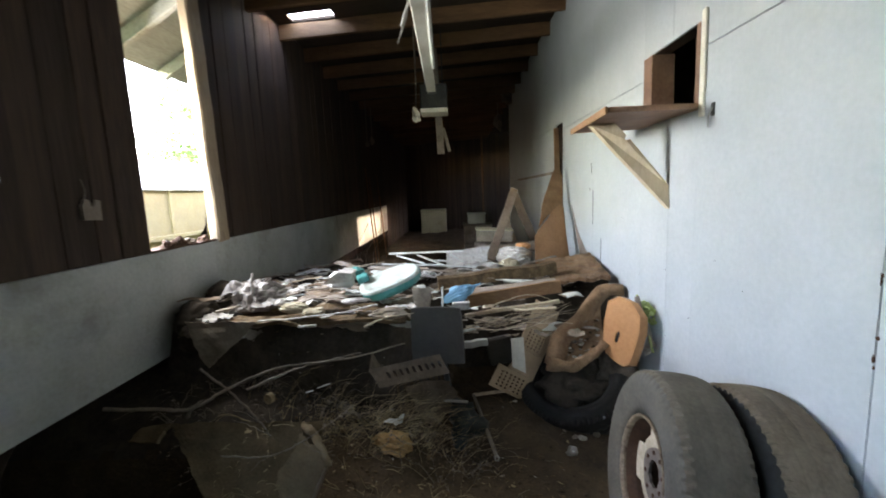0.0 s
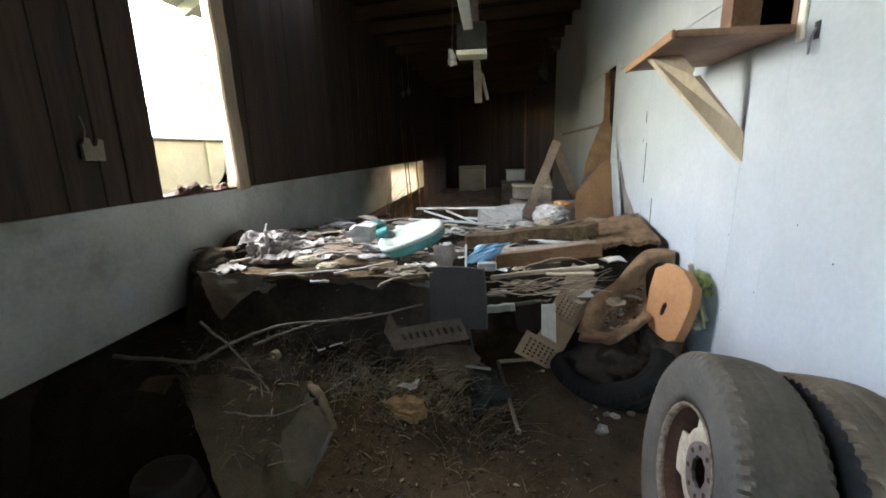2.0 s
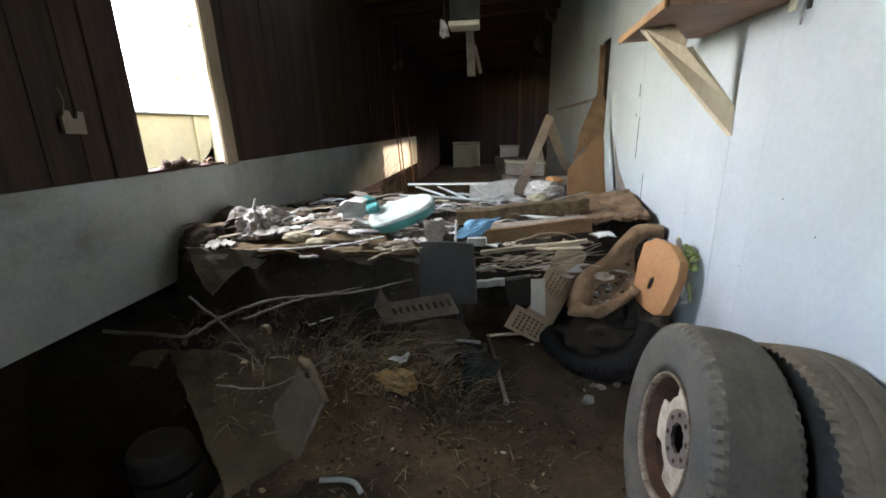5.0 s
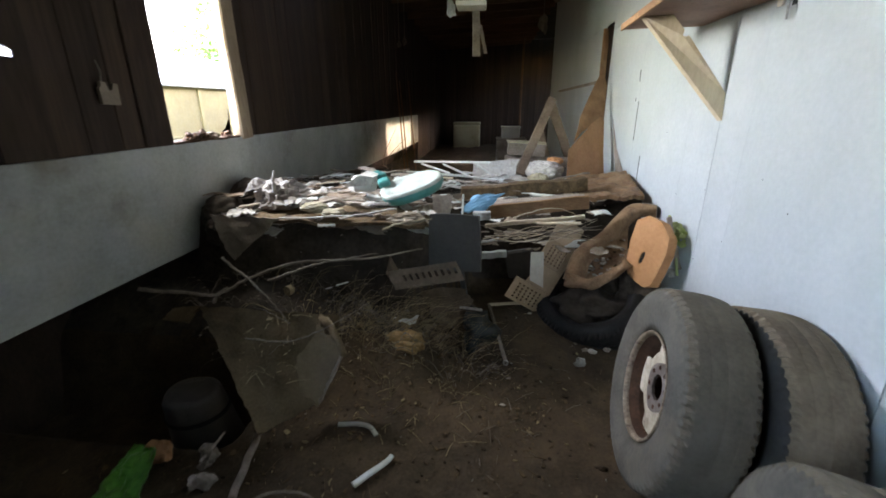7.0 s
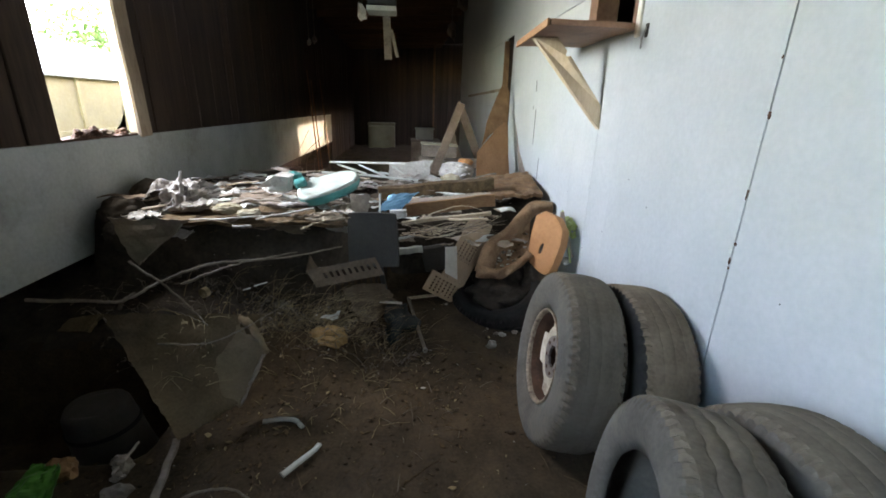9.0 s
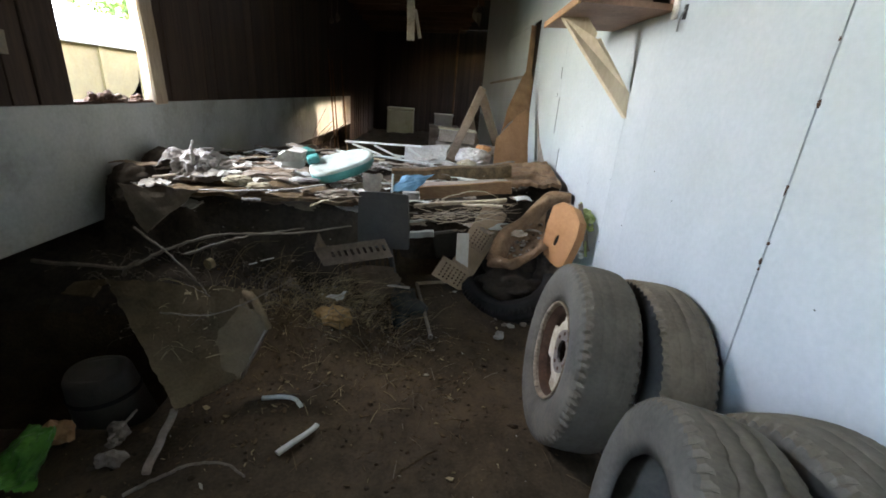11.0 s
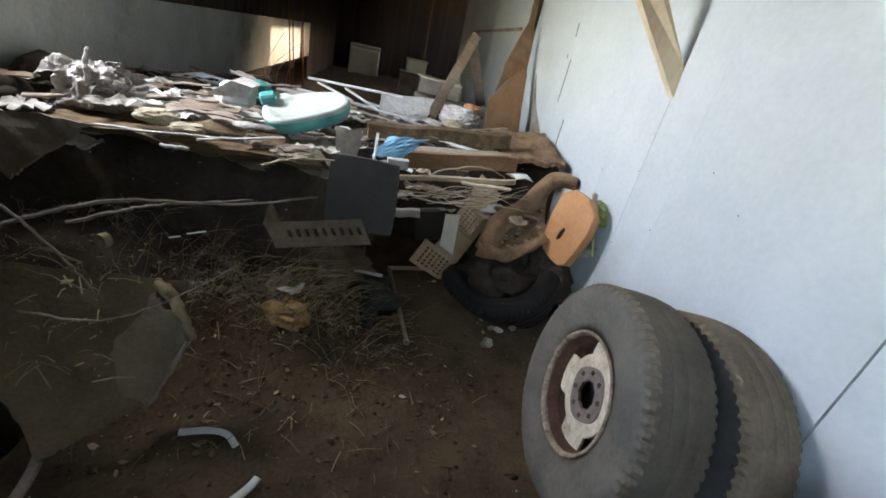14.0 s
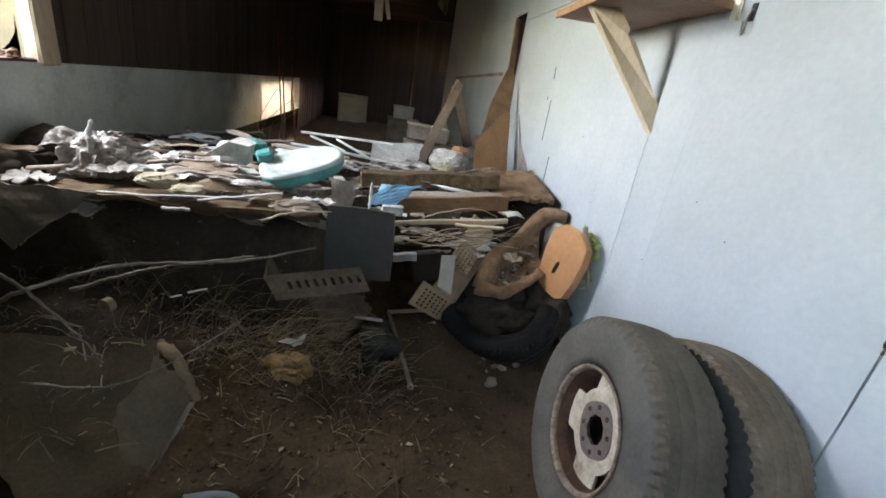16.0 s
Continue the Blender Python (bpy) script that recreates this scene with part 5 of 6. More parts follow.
part("left_flap", sheet_bm((-1.22, 2.26, 0.50), (-1.26, 2.21, 0.44), (-1.40, 2.24, 0.43), (-1.38, 2.30, 0.46), 6, 5, 0.015, 0.02, 6, 0.06), M_CARPET, cp)

# ---- low left corner: round tub, green wrapper ----
bk = thing("rubber_tub", "dark grey upturned rubber tub in the dark corner", "tub", at=Matrix.Translation((-1.22, 2.15, -0.235)) @ pose(0, 0, 0, 4, -5, 0) @ Matrix.Diagonal((0.84, 0.70, 1.16, 1)))
bm = bmesh.new()
rings = []
for r, z in ((0.21, 0.0), (0.20, 0.05), (0.175, 0.22), (0.165, 0.29), (0.15, 0.31), (0.13, 0.305)):
    rings.append([bm.verts.new((r * math.cos(a), r * math.sin(a), z + 0.004 * math.sin(3 * a))) for a in (2 * math.pi * k / 36 for k in range(36))])
for a, b in zip(rings, rings[1:]):
    for k in range(36):
        bm.faces.new((a[k], a[(k + 1) % 36], b[(k + 1) % 36], b[k])).smooth = True
bm.faces.new(rings[-1])
bm.faces.new(rings[0][::-1])
part("tub_shell", bm, M_BLACK, bk)
part("tub_band", lathe_bm([(0.178, 0), (0.186, 0.004), (0.186, 0.016), (0.178, 0.02)], 36), M_SHADEBLACK, bk).matrix_basis = Matrix.Translation((0, 0, 0.20)) @ Matrix.Rotation(-math.pi / 2, 4, "Y")
gw = link("lime_wrapper", crumpled_bm((-1.30, 1.60, 0.03), (-1.10, 1.58, 0.03), (-1.10, 1.74, 0.16), (-1.22, 1.76, 0.15), 22, 20, 0.003, 0.05, 9, 0.03), M_LIME)
tagged(gw, "bright lime-green crumpled plastic wrapper on the ground", "wrapper")
yb = link("ochre_clod", lump_bm((-1.19, 1.83, 0.05), (0.045, 0.035, 0.055), 3, 0.5), M_PLY)
tagged(yb, "reddish ochre foam clod behind the wrapper", "foam clod")
plank("grey_stake", (-0.83, 1.97, 0.05), (-0.77, 1.66, 0.03), 0.028, 0.02, M_GREYWOOD, "short grey wooden stake on the soil", cat="stake", group="stakes on the soil")
plank("grey_stake", (-0.97, 1.95, 0.06), (-0.99, 1.80, 0.04), 0.012, 0.012, M_GREYWOOD, "thin grey wooden stake on the soil", cat="stake", group="stakes on the soil")
for p, s, m in (((-1.0, 1.86, 0.035), 0.055, M_GREYWOOD), ((-0.94, 1.72, 0.03), 0.058, M_GREYWOOD), ((-0.97, 1.80, 0.03), 0.03, M_GREYWOOD)):
    tagged(link("pebble", lump_bm(p, (s * 0.75, s * 0.6, s * 0.5), 3, 0.75, 2.6), m), "pale dusty stone lying on the dark soil", "stone", "stones on the soil")
arch = link("arched_root", tube_bm(spline([(-0.80, 1.585, 0.02), (-0.70, 1.64, 0.045), (-0.61, 1.683, 0.06), (-0.50, 1.70, 0.045), (-0.424, 1.676, 0.01)], 6, 0.002), 0.007, 7, 0.6, 0.1), M_TWIG)
tagged(arch, "thin arched grey root lying on the soil", "root")

# white curved scraps
for name, pts, r in (("white_strip", [(-0.51, 2.09, 0.03), (-0.42, 2.10, 0.035), (-0.36, 2.09, 0.03), (-0.32, 2.05, 0.02)], 0.014), ("white_strip", [(-0.34, 1.78, 0.025), (-0.29, 1.84, 0.03), (-0.24, 1.90, 0.03), (-0.22, 1.935, 0.035)], 0.016)):
    bm = tube_bm(spline(pts, 5), r, 8, 0.8)
    for v in bm.verts:
        v.co.z = 0.01 + (v.co.z - 0.01) * 0.6
    tagged(link(name, bm, M_WHITEPL), "curved white plastic strip lying on the soil", "plastic strip", "white strips")
ft = link("orange_foam", creased_lump_bm((-0.28, 2.56, 0.193), (0.080, 0.045, 0.052), 0.95, 1.25), M_FOAMOCHRE)
tagged(ft, "torn orange-yellow foam lump on the soil", "foam")
cut_sheet("white_scrap", [(-0.319, 2.56, 0.318), (-0.264, 2.555, 0.31), (-0.259, 2.56, 0.296), (-0.224, 2.57, 0.306), (-0.224, 2.57, 0.322), (-0.209, 2.58, 0.348), (-0.224, 2.58, 0.346), (-0.249, 2.57, 0.328), (-0.289, 2.57, 0.33)], (0, 0.006, -0.005), M_WHITEPL, "jagged white plastic scrap caught in the weeds", "scrap")
rr = link("pale_clod", lump_bm((0.70, 2.70, 0.035), (0.028, 0.024, 0.026), 2, 0.9, 5), M_STONE)
tagged(rr, "pale crumpled clod on the soil", "clod")
for k in range(15):
    p = (0.78 + random.uniform(-0.12, 0.12), 2.92 + random.uniform(-0.14, 0.10), 0.025)
    s = random.uniform(0.008, 0.030)
    tagged(link("rubble_stone", lump_bm(p, (s, s * 0.8, s * 0.7), 2, 0.9, 5), M_STONE if k % 5 == 0 else M_GREYWOOD), "grey rubble stone beside the tyre", "stone", "rubble by the tyre")


# ---- litter lying on the heap by the opening ----
def litter(name, x, y, z, lx, ly, turn, material, label, thick=0.008, rumple=0.012, ragged=0.08, tilt=0.0, cat="scrap", group="", n=6):
    m = pose(x, y, z, random.uniform(-4, 4) + tilt, random.uniform(-5, 5), turn)
    c = [m @ Vector(v) for v in ((-lx / 2, -ly / 2, 0), (lx / 2, -ly / 2, 0), (lx / 2, ly / 2, 0), (-lx / 2, ly / 2, 0))]
    if material in (M_PAPER, M_FOAMEDGE):
        ob = link(name, crumpled_bm(*c, 12, 9, 0.004, rumple * 1.6, 11, ragged), material)
    else:
        ob = link(name, sheet_bm(*c, n, n, thick, rumple, 9, ragged), material)
    return tagged(ob, label, cat, group)


# front layer: boards and a hanging flap
flap = link("hanging_cloth", sheet_bm((-1.42, 2.73, 0.83), (-1.0, 2.73, 0.83), (-1.20, 2.68, 0.66), (-1.29, 2.68, 0.59), 10, 8, 0.012, 0.02, 7, 0.04), M_FOAMEDGE)
tagged(flap, "fawn cloth corner hanging over the heap edge", "cloth")
litter("grey_board", -0.72, 2.95, 0.80, 1.05, 0.30, 2, M_LITTER, "dark board lying along the edge of the heap", 0.02, 0.03, 0.02, cat="board", n=10)
plank("white_lath", (-1.02, 2.74, 0.825), (-0.48, 2.76, 0.85), 0.018, 0.007, M_PAPER, "whitish lath along the heap edge", cat="lath", group="whitish laths")
plank("white_lath", (-0.66, 2.72, 0.84), (-0.36, 2.80, 0.885), 0.02, 0.007, M_PAPER, "whitish lath along the heap edge", cat="lath", group="whitish laths")
plank("white_lath", (-0.78, 2.70, 0.80), (-0.68, 2.70, 0.805), 0.02, 0.012, M_PAPER, "short whitish lath at the heap edge", cat="lath", group="whitish laths")
bag = link("plastic_bag", creased_lump_bm((-1.15, 3.05, 0.89), (0.12, 0.09, 0.10)), M_FILM)
tagged(bag, "crumpled greyish white plastic bag on the heap", "plastic bag")
for c in (((-1.42, 3.0, 0.90), (-1.22, 3.05, 0.95), (-1.08, 3.1, 0.99), (-1.36, 3.18, 0.96)), ((-1.10, 2.95, 0.84), (-0.98, 2.97, 0.86), (-0.95, 3.10, 0.93), (-1.08, 3.06, 0.98)), ((-1.30, 2.93, 0.83), (-1.12, 2.92, 0.84), (-1.12, 2.98, 0.97), (-1.26, 3.0, 0.94))):
    f_ = link("plastic_film", crumpled_bm(*c, 34, 30, 0.002, 0.065, 8, 0.03), M_FILM)
    tagged(f_, "torn greyish plastic film draped on the heap", "plastic film", "plastic film on the heap")
spike = link("white_twist", tube_bm(spline([(-1.17, 2.98, 0.84), (-1.15, 2.97, 0.93), (-1.155, 2.98, 1.0), (-1.15, 3.0, 1.05)], 5), 0.012, 7, 0.7, 0.3), M_PAPER)
tagged(spike, "twisted white plastic strip standing up", "plastic strip")
fm = thing("foam_block", "broken white polystyrene block on the heap", "foam block")
part("block", box_bm((-0.79, 3.33, 0.86), (-0.63, 3.42, 0.97), 0.02), M_WHITEPL, fm)
sloped = cut_sheet("sloped_face", [(-0.80, 3.20, 0.92), (-0.62, 3.22, 0.93), (-0.60, 3.22, 0.985), (-0.69, 3.20, 1.0)], (0.02, 0.12, 0.01), M_PAPER, "", "")
sloped.parent = fm
for x, y, z, s, m, l in ((-0.86, 2.86, 0.865, (0.075, 0.055, 0.05), M_CREAM, "yellowish crumpled foam wad on the heap"), (-0.73, 2.82, 0.85, (0.06, 0.04, 0.03), M_CREAM, "yellowish torn foam on the heap edge"), (-0.55, 2.95, 0.87, (0.05, 0.04, 0.022), M_PAPER, "greyish crumpled paper on the heap"), (-0.30, 2.80, 0.83, (0.09, 0.06, 0.05), M_FOAMEDGE, "grey-brown padding lump at the heap edge"), (-0.47, 2.92, 0.88, (0.045, 0.03, 0.02), M_FILM, "white plastic wad on the heap")):
    tagged(link("foam_wad", creased_lump_bm((x, y, z), (s[0], s[1] * 0.9, s[2] * 0.55), 0.5, 1.4), m), l, "foam wad", "wads on the heap")
# dark mounds added to stand for the slope that lies in shade
for p, s in (((-1.52, 3.0, 0.78), (0.14, 0.2, 0.14)), ((-1.45, 2.88, 0.70), (0.12, 0.14, 0.13)), ((-1.56, 3.35, 0.84), (0.10, 0.2, 0.12))):
    tagged(link("dirt_sack", creased_lump_bm(p, (s[0] * 0.85, s[1] * 0.85, s[2] * 0.85), 0.2, 2.0), M_HEAP, smooth=True), "dark dirt mound filling the shaded slope by the limewashed wall", "sack", "dirty sacks")
rng = random.Random(11)
kinds = ((M_PAPER, "paper_sheet", "grimy whitish paper sheet flat on the heap", "paper"), (M_GREYWOOD, "broken_board", "grey broken board flat on the heap", "board"), (M_FOAMEDGE, "cloth_scrap", "fawn cloth scrap flat on the heap", "cloth"), (M_WHITEPL, "plastic_scrap", "dirty white plastic scrap on the heap", "plastic scrap"), (M_OLDPLANK, "brown_offcut", "brown wood offcut on the heap", "wood offcut"))
for k in range(130):
    x, y = rng.uniform(-1.55, -0.15), 2.85 + 1.45 * rng.random() ** 1.2
    m, nme, lab, ct = kinds[min(4, int(rng.random() ** 1.4 * 5))]
    z = max(heap(x, y), 0.70) + 0.02 + 0.12 * rng.random() ** 1.5
    litter(nme, x, y, z, rng.uniform(0.07, 0.30), rng.uniform(0.03, 0.12), rng.uniform(-35, 35), m, lab, 0.006, 0.025, 0.12, rng.uniform(-12, 12), ct, "litter on the heap", 5)
for k in range(55):
    x, y = rng.uniform(-0.1, 0.95), 3.15 + 1.25 * rng.random()
    m, nme, lab, ct = kinds[min(4, int(rng.random() ** 0.8 * 5))]
    z = max(heap(x, y), 0.62 if y > 3.45 else 0.5) + 0.02 + 0.08 * rng.random()
    litter(nme, x, y, z, rng.uniform(0.08, 0.30), rng.uniform(0.03, 0.10), rng.uniform(-35, 35), m, lab, 0.006, 0.02, 0.10, rng.uniform(-12, 12), ct, "litter on the heap", 4)
for k in range(34):
    x, y = rng.uniform(-1.5, 1.1), rng.uniform(4.4, 8.2)
    m, nme, lab, ct = kinds[int(rng.random() * 5)]
    z = heap(x, y) + 0.03 + 0.05 * rng.random()
    litter(nme, x, y, z, rng.uniform(0.12, 0.5), rng.uniform(0.05, 0.2), rng.uniform(-60, 60), m if k % 3 else M_GREYWOOD, lab, 0.012, 0.03, 0.08, rng.uniform(-15, 15), ct, "litter on the heap", 4)
for k in range(14):
    x, y = rng.uniform(-1.4, 0.9), rng.uniform(2.95, 4.3)
    a, ln = rng.uniform(-0.5, 0.5), rng.uniform(0.25, 0.6)
    z = heap(x, y) + 0.09
    plank("lath_piece", (x - ln / 2 * math.cos(a), y - ln / 2 * math.sin(a), z), (x + ln / 2 * math.cos(a), y + ln / 2 * math.sin(a), z + rng.uniform(-0.03, 0.06)), rng.uniform(0.015, 0.04), 0.012, rng.choice((M_PALEWOOD, M_PAPER, M_GREYWOOD)), "thin pale lath tossed on the heap", cat="lath", group="laths on the heap")

# ---- branches ----
def branch(pts, r, label, name="dry_branch", twigs=0, seed=0, material=M_TWIG):
    rr = random.Random(seed)
    b = thing(name, label, "branch", "dry branches")
    line = spline(pts, 8, 0.003)
    limb = part("limb", tube_bm(line, r, 7, 0.45, 0.12), material, b)
    for k in range(twigs):
        p = line[rr.randrange(4, len(line) - 1)]
        d = Vector((rr.uniform(-1, 1), rr.uniform(-0.6, 0.3), rr.uniform(-0.3, 0.8))).normalized() * rr.uniform(0.06, 0.18)
        part("twig", tube_bm(spline([p, p + d * 0.5 + Vector((0, 0, rr.uniform(-0.02, 0.02))), p + d], 4, 0.003), r * 0.3, 4, 0.4), material, limb)
    return b


branch([(-1.56, 2.30, 0.56), (-1.30, 2.30, 0.555), (-1.14, 2.29, 0.56), (-0.93, 2.28, 0.67), (-0.733, 2.34, 0.722), (-0.44, 2.5, 0.697), (-0.21, 2.75, 0.67)], 0.0095, "long bent grey dry branch across the weeds", twigs=1, seed=2)
branch([(-1.17, 2.30, 0.515), (-1.14, 2.29, 0.56), (-1.08, 2.29, 0.60)], 0.010, "short stub of a grey branch", seed=3)
branch([(-0.92, 2.38, 0.60), (-0.76, 2.39, 0.665), (-0.61, 2.40, 0.71), (-0.38, 2.44, 0.745)], 0.007, "thin grey branch among the weeds", twigs=1, seed=4)
branch([(-1.02, 2.20, 0.785), (-0.90, 2.18, 0.70), (-0.78, 2.15, 0.60), (-0.70, 2.12, 0.52)], 0.006, "thin pale stalk crossing the branch", twigs=2, seed=5)
branch([(-0.42, 2.70, 0.79), (-0.30, 2.72, 0.83), (-0.15, 2.72, 0.85)], 0.006, "thin white curved stalk beside the panel", seed=6, material=M_PALEWOOD)
branch([(-0.95, 2.17, 0.40), (-0.72, 2.14, 0.42), (-0.56, 2.20, 0.47), (-0.42, 2.40, 0.50)], 0.004, "thin twiggy brown branch over the carpet", twigs=7, seed=7)
branch([(0.13, 2.86, 0.72), (0.35, 2.84, 0.70), (0.52, 2.90, 0.74), (0.66, 3.0, 0.80)], 0.0045, "pale curved twig under the boards", seed=8, material=M_PALEWOOD)
branch([(0.30, 3.0, 0.80), (0.45, 2.96, 0.86), (0.58, 2.96, 0.86), (0.68, 2.98, 0.80)], 0.003, "thin arching tan twig on the boards", seed=9, material=M_PALEWOOD)
for k in range(22):
    a = rng.uniform(0, 1)
    branch([(0.10 + a * 0.2, 2.88 + rng.uniform(-0.04, 0.1), 0.66 + rng.uniform(0, 0.12)), (0.3 + a * 0.2, 2.9 + rng.uniform(-0.05, 0.08), 0.68 + rng.uniform(0, 0.1)), (0.5 + a * 0.3, 2.92 + rng.uniform(-0.05, 0.1), 0.70 + rng.uniform(0, 0.12))], 0.0023, "thin pale straw stalk under the boards", "straw_stalk", seed=70 + k, material=M_PALEWOOD if k % 2 else M_TWIG)
for k, (x, y) in enumerate(((-0.95, 5.2), (-0.85, 5.25), (-0.9, 5.1), (-1.0, 5.3))):
    branch([(x, y, 0.55), (x + rng.uniform(-0.1, 0.15), y, 0.85), (x + rng.uniform(-0.2, 0.3), y, 1.02 + 0.05 * k)], 0.0035, "upright dry brown stalk behind the heap", "dry_stalk", seed=40 + k, twigs=2, material=M_TWIG)
yc = link("yellow_stub", disc_ring(0.008, 0.024, -0.012, 0.012, 18), M_STRAW)
yc.matrix_world = pose(-0.80, 2.34, 0.575, 0, 0, 70)
tagged(yc, "cut yellow end of a hollow stalk", "stalk end")
for k, (x, y, z) in enumerate(((-0.72, 2.63, 0.455), (-0.66, 2.64, 0.475), (-0.63, 2.64, 0.485))):
    tagged(link("metal_glint", beam_bm((x - 0.022, y, z), (x + 0.02, y, z + 0.012), 0.012, 0.004, bevel=0.001), M_STEEL), "small shiny metal strip among the weeds", "metal strip", "metal strips")


# ---- uncountable litter: weeds, straw, chips ----
def strewn(name, count, region, make, material, label, seed, lowest=-1.0):
    rr = random.Random(seed)
    bm = bmesh.new()
    for _ in range(count):
        x, y = region(rr)
        z = heap(x, y)
        if z >= lowest:
            make(bm, rr, x, y, z)
    ob = link(name, bm, material)
    return tagged(ob, label, "litter", "", "stuff")


def tuft(bm, rr, x, y, z):
    """A few bent dry stems from one root with curled leaves along them."""
    for _ in range(3):
        a, ln = rr.uniform(0, 6.28), 0.05 + 0.22 * rr.random() ** 1.6
        rise = rr.uniform(0.05, 0.9)
        d = Vector((math.cos(a), math.sin(a) * 0.7, rise)).normalized() * ln
        p = Vector((x, y, z))
        q = p + d * 0.55 + Vector((rr.uniform(-0.02, 0.02), 0, 0.02))
        e = p + d + Vector((0, 0, -ln * 0.3))
        line = spline([p, q, e], 4, 0.004)
        tube_bm(line, 0.0007 + 0.0020 * rr.random() ** 2, 4, 0.4, bm=bm)
        for w in range(rr.randrange(1, 6)):
            c = rr.choice(line[3:])
            chip(bm, rr, c.x + rr.uniform(-0.015, 0.015), c.y, c.z, 0.7)


def chip(bm, rr, x, y, z, grow=1.0):
    s = (0.0025 + 0.016 * rr.random() ** 4) * grow
    a, b = rr.uniform(0, 6.28), rr.uniform(-0.5, 0.5)
    u = Vector((math.cos(a), math.sin(a), b * 0.5)) * s
    v = Vector((-math.sin(a), math.cos(a), rr.uniform(-0.4, 0.4))) * s * (0.12 + 0.6 * rr.random() ** 2)
    p = Vector((x, y, z + s * 0.3 + 0.002))
    top = [bm.verts.new(p + q) for q in (-u - v * 0.6, u * 0.2 - v, u, v, -u * 0.6 + v * 0.8)]
    low = [bm.verts.new(t.co - Vector((0, 0, 0.004))) for t in top]
    bm.faces.new(top)
    bm.faces.new(low[::-1])
    for k in range(5):
        bm.faces.new((top[k], low[k], low[(k + 1) % 5], top[(k + 1) % 5]))


def clod(bm, rr, x, y, z):
    s = rr.uniform(0.003, 0.011) * (2.2 if rr.random() < 0.06 else 1)
    made = bmesh.ops.create_icosphere(bm, subdivisions=1, radius=1)
    for v in made["verts"]:
        k = s * (1 + rr.uniform(-0.3, 0.3))
        v.co = Vector((x + v.co.x * k, y + v.co.y * k * 0.8, z + v.co.z * k * 0.6 + s * 0.15))


def straw(bm, rr, x, y, z):
    a, ln = rr.uniform(0, 6.28), rr.uniform(0.03, 0.13)
    d = Vector((math.cos(a), math.sin(a), rr.uniform(-0.1, 0.25))) * ln
    p = Vector((x, y, z + 0.006))
    tube_bm([p - d * 0.5, p + Vector((0, 0, 0.008)), p + d * 0.5], rr.uniform(0.0012, 0.0028), 3, 0.6, bm=bm)


strewn("weed_clods", 260, lambda r: (r.gauss(-0.42, 0.30), r.gauss(2.55, 0.20)), clod, M_LITTER, "brown clotted roots and crumbs among the weeds", 13)
def stalk(bm, rr, x, y, z):
    """A thin arching stalk that leans over the others."""
    ln, a = rr.uniform(0.12, 0.42), rr.gauss(0.35, 0.7)
    rise = rr.uniform(0.25, 1.2)
    d = Vector((math.cos(a), -0.25 + 0.3 * math.sin(a), rise)).normalized() * ln
    p = Vector((x, y, z - 0.01))
    line = spline([p, p + d * 0.5 + Vector((0, 0, ln * 0.10)), p + d * Vector((1, 1, 0.8))], 5, 0.0035)
    tube_bm(line, 0.0006 + 0.0014 * rr.random() ** 2, 4, 0.4, bm=bm)
    if rr.random() < 0.35:
        c = line[rr.randrange(4, len(line))]
        tube_bm([c, c + Vector((rr.uniform(-0.04, 0.06), rr.uniform(-0.03, 0.02), rr.uniform(0, 0.05)))], 0.0007, 4, 0.4, bm=bm)


strewn("stalk_tangle", 260, lambda r: (r.gauss(-0.36, 0.25), r.uniform(2.50, 2.80)), stalk, M_STRAW, "haze of thin dry stalks leaning in front of the heap", 21)
def mat_bit(bm, rr, x, y, z):
    """A stalk or crumb lying on the carpet slab."""
    z = 0.10 + (y - 1.95) * 0.98 + 0.03
    (straw if rr.random() < 0.6 else chip)(bm, rr, x, y, z)


strewn("carpet_litter", 50, lambda r: (r.uniform(-0.98, -0.66), r.uniform(2.06, 2.30)), mat_bit, M_STRAW, "dry stalks and crumbs lying on the carpet slab", 23)
strewn("low_stalks", 45, lambda r: (r.uniform(-0.75, 0.15), r.uniform(2.0, 2.5)), straw, M_STRAW, "thin dry stalks trodden into the soil", 22)
strewn("dry_weeds", 55, lambda r: (r.gauss(-0.42, 0.24), r.gauss(2.60, 0.15)), tuft, M_STRAW, "tangle of dry brown weeds in front of the heap", 1)
strewn("dark_weeds", 80, lambda r: (r.uniform(-1.5, 0.2), r.uniform(2.4, 2.85)), tuft, M_TWIG, "dusty grey weeds along the heap", 2)
strewn("straw_litter", 110, lambda r: (max(-1.55, min(1.2, r.gauss(-0.05, 0.55))), r.uniform(0.9, 3.3)), straw, M_LITTER, "dry straw strewn over the soil", 3)
PATCHES = ((-0.45, 2.45, 0.28), (0.27, 2.26, 0.13), (0.12, 2.6, 0.12), (-0.2, 2.2, 0.25), (-0.6, 1.95, 0.22), (0.45, 2.5, 0.2), (-0.9, 1.7, 0.3), (0.2, 1.5, 0.35))


def drift(r):
    """A spot in one of the drifts of litter, or now and then anywhere."""
    if r.random() < 0.3:
        return r.uniform(-1.5, 1.2), r.uniform(0.8, 3.4)
    x, y, s = r.choice(PATCHES)
    return max(-1.55, min(1.2, r.gauss(x, s))), r.gauss(y, s)


strewn("leaf_litter", 1700, drift, chip, M_LITTER, "brown leaf and bark litter on the soil", 4)
strewn("soil_clods", 700, lambda r: (r.uniform(-1.5, 1.2), r.uniform(0.8, 3.4)), clod, M_SOIL, "dark crumbly clods of earth", 8)
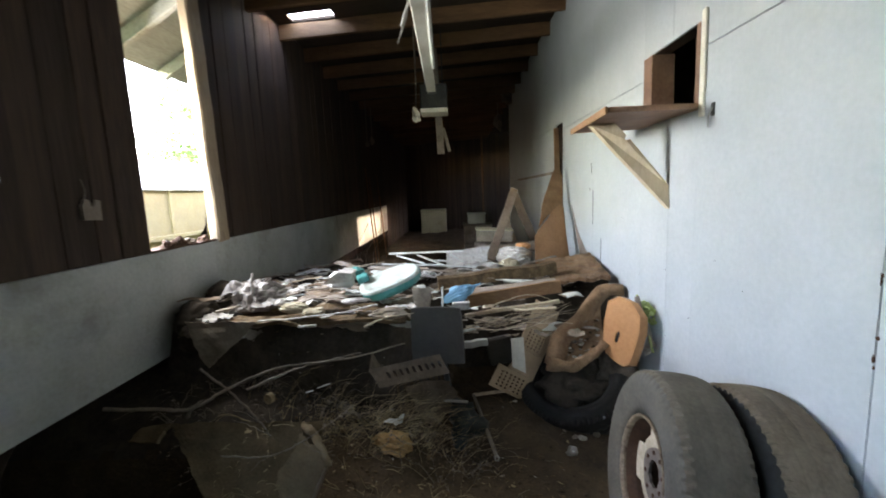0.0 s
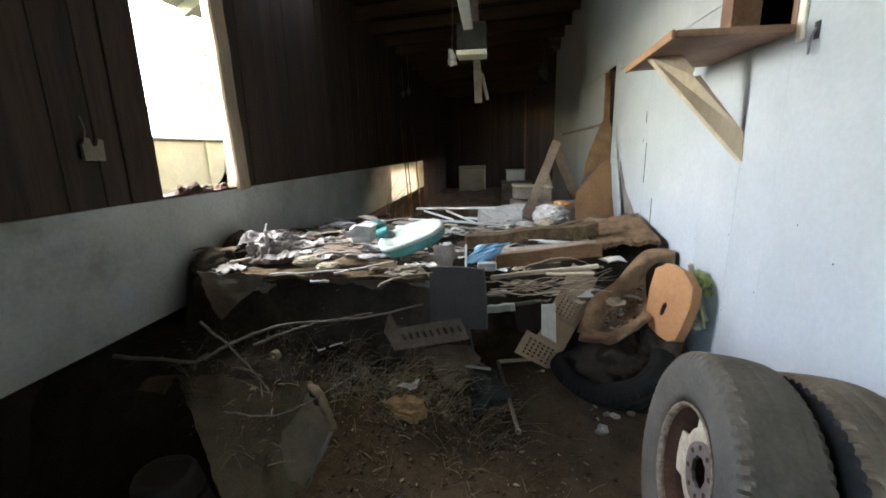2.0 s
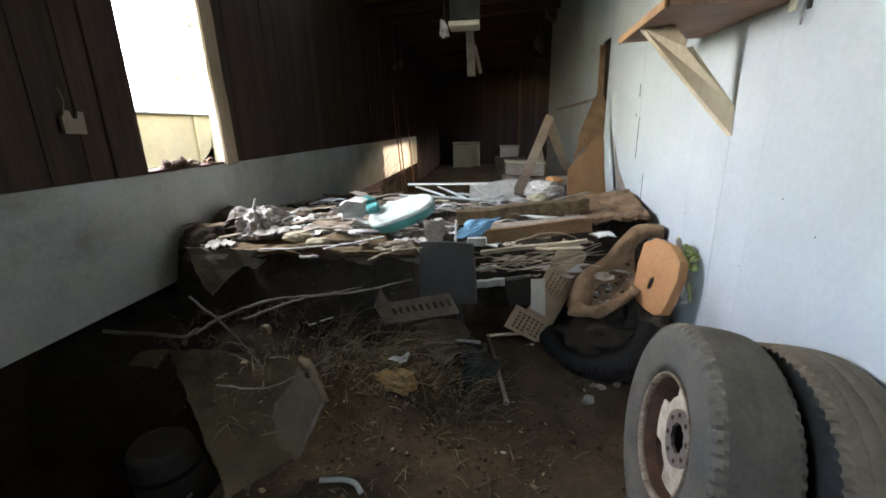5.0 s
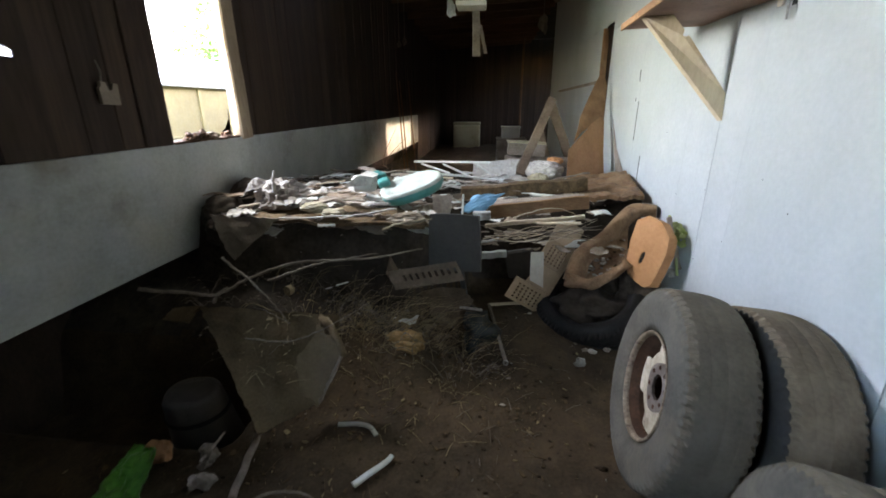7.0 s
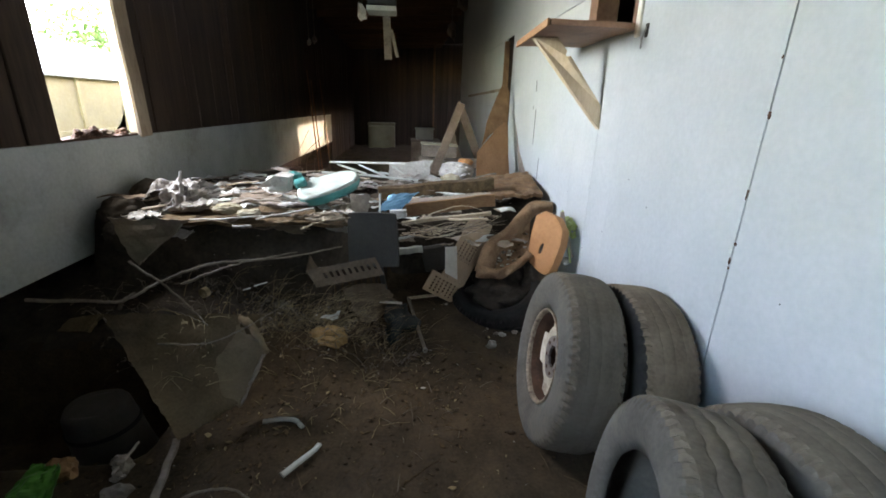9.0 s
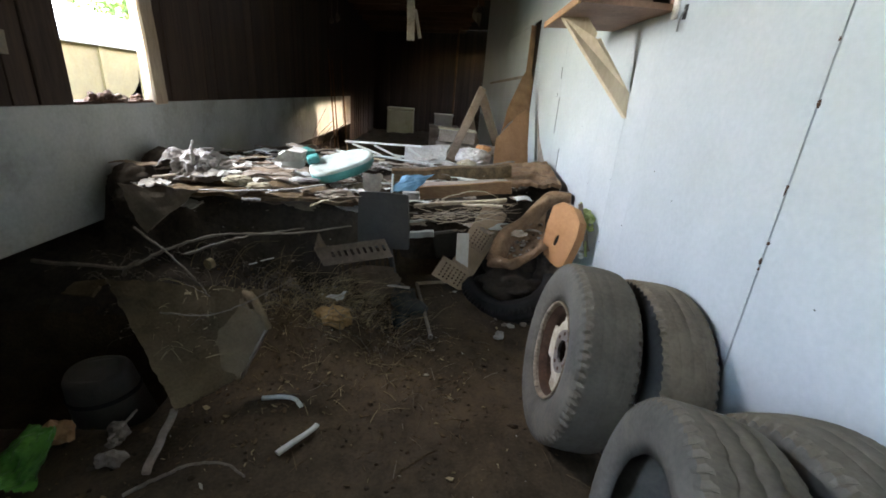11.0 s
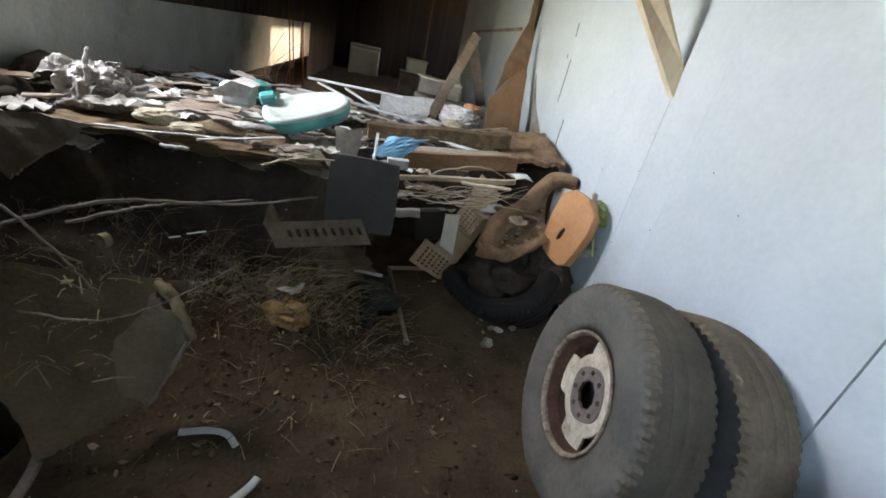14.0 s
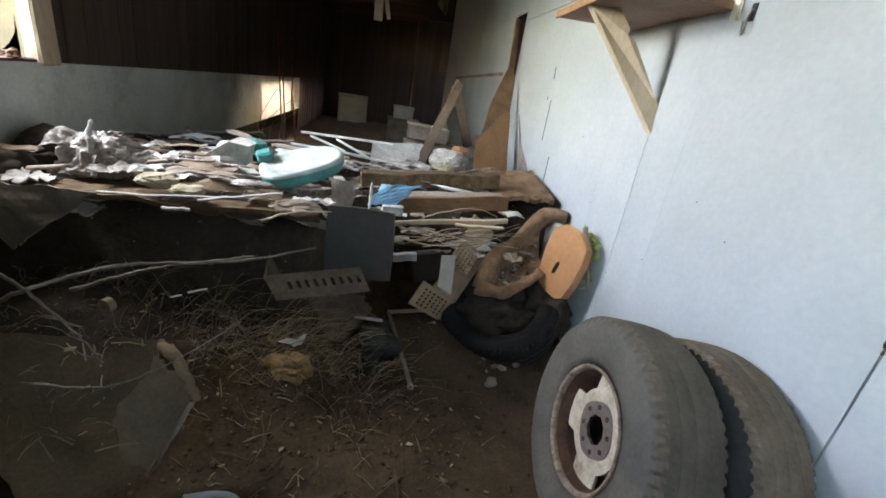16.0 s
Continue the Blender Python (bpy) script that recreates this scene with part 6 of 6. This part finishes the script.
strewn("pale_litter", 55, lambda r: (r.uniform(-1.0, 1.1), r.uniform(1.2, 3.2)), chip, M_STONE, "pale crumbs of paper and plaster on the soil", 5)
strewn("dry_leaf_bits", 260, drift, chip, M_STRAW, "dry olive-brown leaf bits in drifts on the soil", 12)
strewn("pale_stalks", 26, lambda r: (r.gauss(0.3, 0.25), r.gauss(2.2, 0.2)), straw, M_TWIG, "thin pale stalks on the soil", 9)
strewn("heap_crumbs", 700, lambda r: (r.uniform(-1.6, 1.1), 2.7 + 2.2 * r.random()), chip, M_PAPER, "whitish crumbs and shreds over the heap", 6, 0.5)
strewn("heap_dirt", 800, lambda r: (r.uniform(-1.6, 1.2), 2.3 + 3.0 * r.random()), chip, M_GREYWOOD, "grey wood crumbs over the heap", 7, 0.3)

# ---- outdoors beyond the opening ----
yw = thing("yellow_outbuilding", "ochre rendered low outbuilding beyond the opening", "outbuilding")
part("wall", box_bm((-5.0, 3.0, -0.32), (-4.6, 14.0, 1.70)), M_YELLOW, yw)
for k, yj in enumerate((5.6, 7.3, 9.2, 11.0)):
    part("pilaster", box_bm((-4.6, yj, -0.3), (-4.57, yj + 0.06, 1.69)), M_YELLOW, yw)
part("ledge", box_bm((-4.6, 3.0, 0.92), (-4.53, 14.0, 0.98)), M_YELLOW, yw)
part("coping", box_bm((-5.05, 2.95, 1.70), (-4.55, 14.05, 1.735), 0.004), M_STEEL, yw, "grey metal coping")
tree = thing("tree", "leafy green tree beyond the outbuilding", "tree")
part("trunk", tube_bm(spline([(-10.5, 19.6, -0.35), (-10.4, 19.6, 2.0), (-10.2, 19.5, 4.5), (-10.0, 19.4, 7.0)], 5, 0.03), 0.22, 10, 0.4), M_GREYWOOD, tree)
rt = random.Random(5)
crown = bmesh.new()
for lb in range(9):
    a = rt.uniform(0, 6.28) if lb % 2 else rt.uniform(-2.0, -1.2)
    base = Vector((-10.2, 19.5, rt.uniform(2.8, 5.0)))
    tip = base + Vector((math.cos(a) * rt.uniform(1.5, 3.0), math.sin(a) * rt.uniform(2.2, 3.4), rt.uniform(-0.2, 1.4)))
    part("limb", tube_bm(spline([base, (base + tip) / 2 + Vector((0, 0, 0.3)), tip], 4), 0.07, 6, 0.3), M_GREYWOOD, tree)
    for _ in range(330):
        p = base.lerp(tip, rt.uniform(0.35, 1.1)) + Vector([rt.gauss(0, 0.45) for _ in range(3)])
        d = Vector([rt.uniform(-1, 1) for _ in range(3)]).normalized() * 0.11
        s = d.orthogonal().normalized() * 0.045
        v = [crown.verts.new(q) for q in (p - d, p + s, p + d, p - s)]
        crown.faces.new(v)
part("crown", crown, M_FOLIAGE, tree)
roof_sheet = part("roof", sheet_bm((-5.05, 2.9, 1.745), (-5.05, 14.1, 1.745), (-8.6, 14.1, 2.75), (-8.6, 2.9, 2.75), 2, 2, 0.02, 0.0), M_LAMPWHITE, yw, "pale sheet roof")
for k in range(18):
    yr = 3.2 + 0.62 * k
    part("roof_seam", beam_bm((-5.05, yr, 1.757), (-8.6, yr, 2.762), 0.03, 0.02), M_LAMPWHITE, roof_sheet)
for k, z in enumerate((4.2, 4.6)):
    wv = thing("overhead_wire", "thin dark overhead wire outside", "wire")
    part("cable", tube_bm(spline([(-16, -4, z + 3), (-12, 10, z + 1.2), (-9, 24, z + 2)], 8), 0.012, 5), M_DARKMETAL, wv)

sk = link("dark_bag", lump_bm((0.11, 2.92, 0.09), (0.10, 0.15, 0.10), 3, 0.8, 3), M_BAG, smooth=True)
tagged(sk, "dark greenish plastic bag slumped on the soil", "plastic bag")
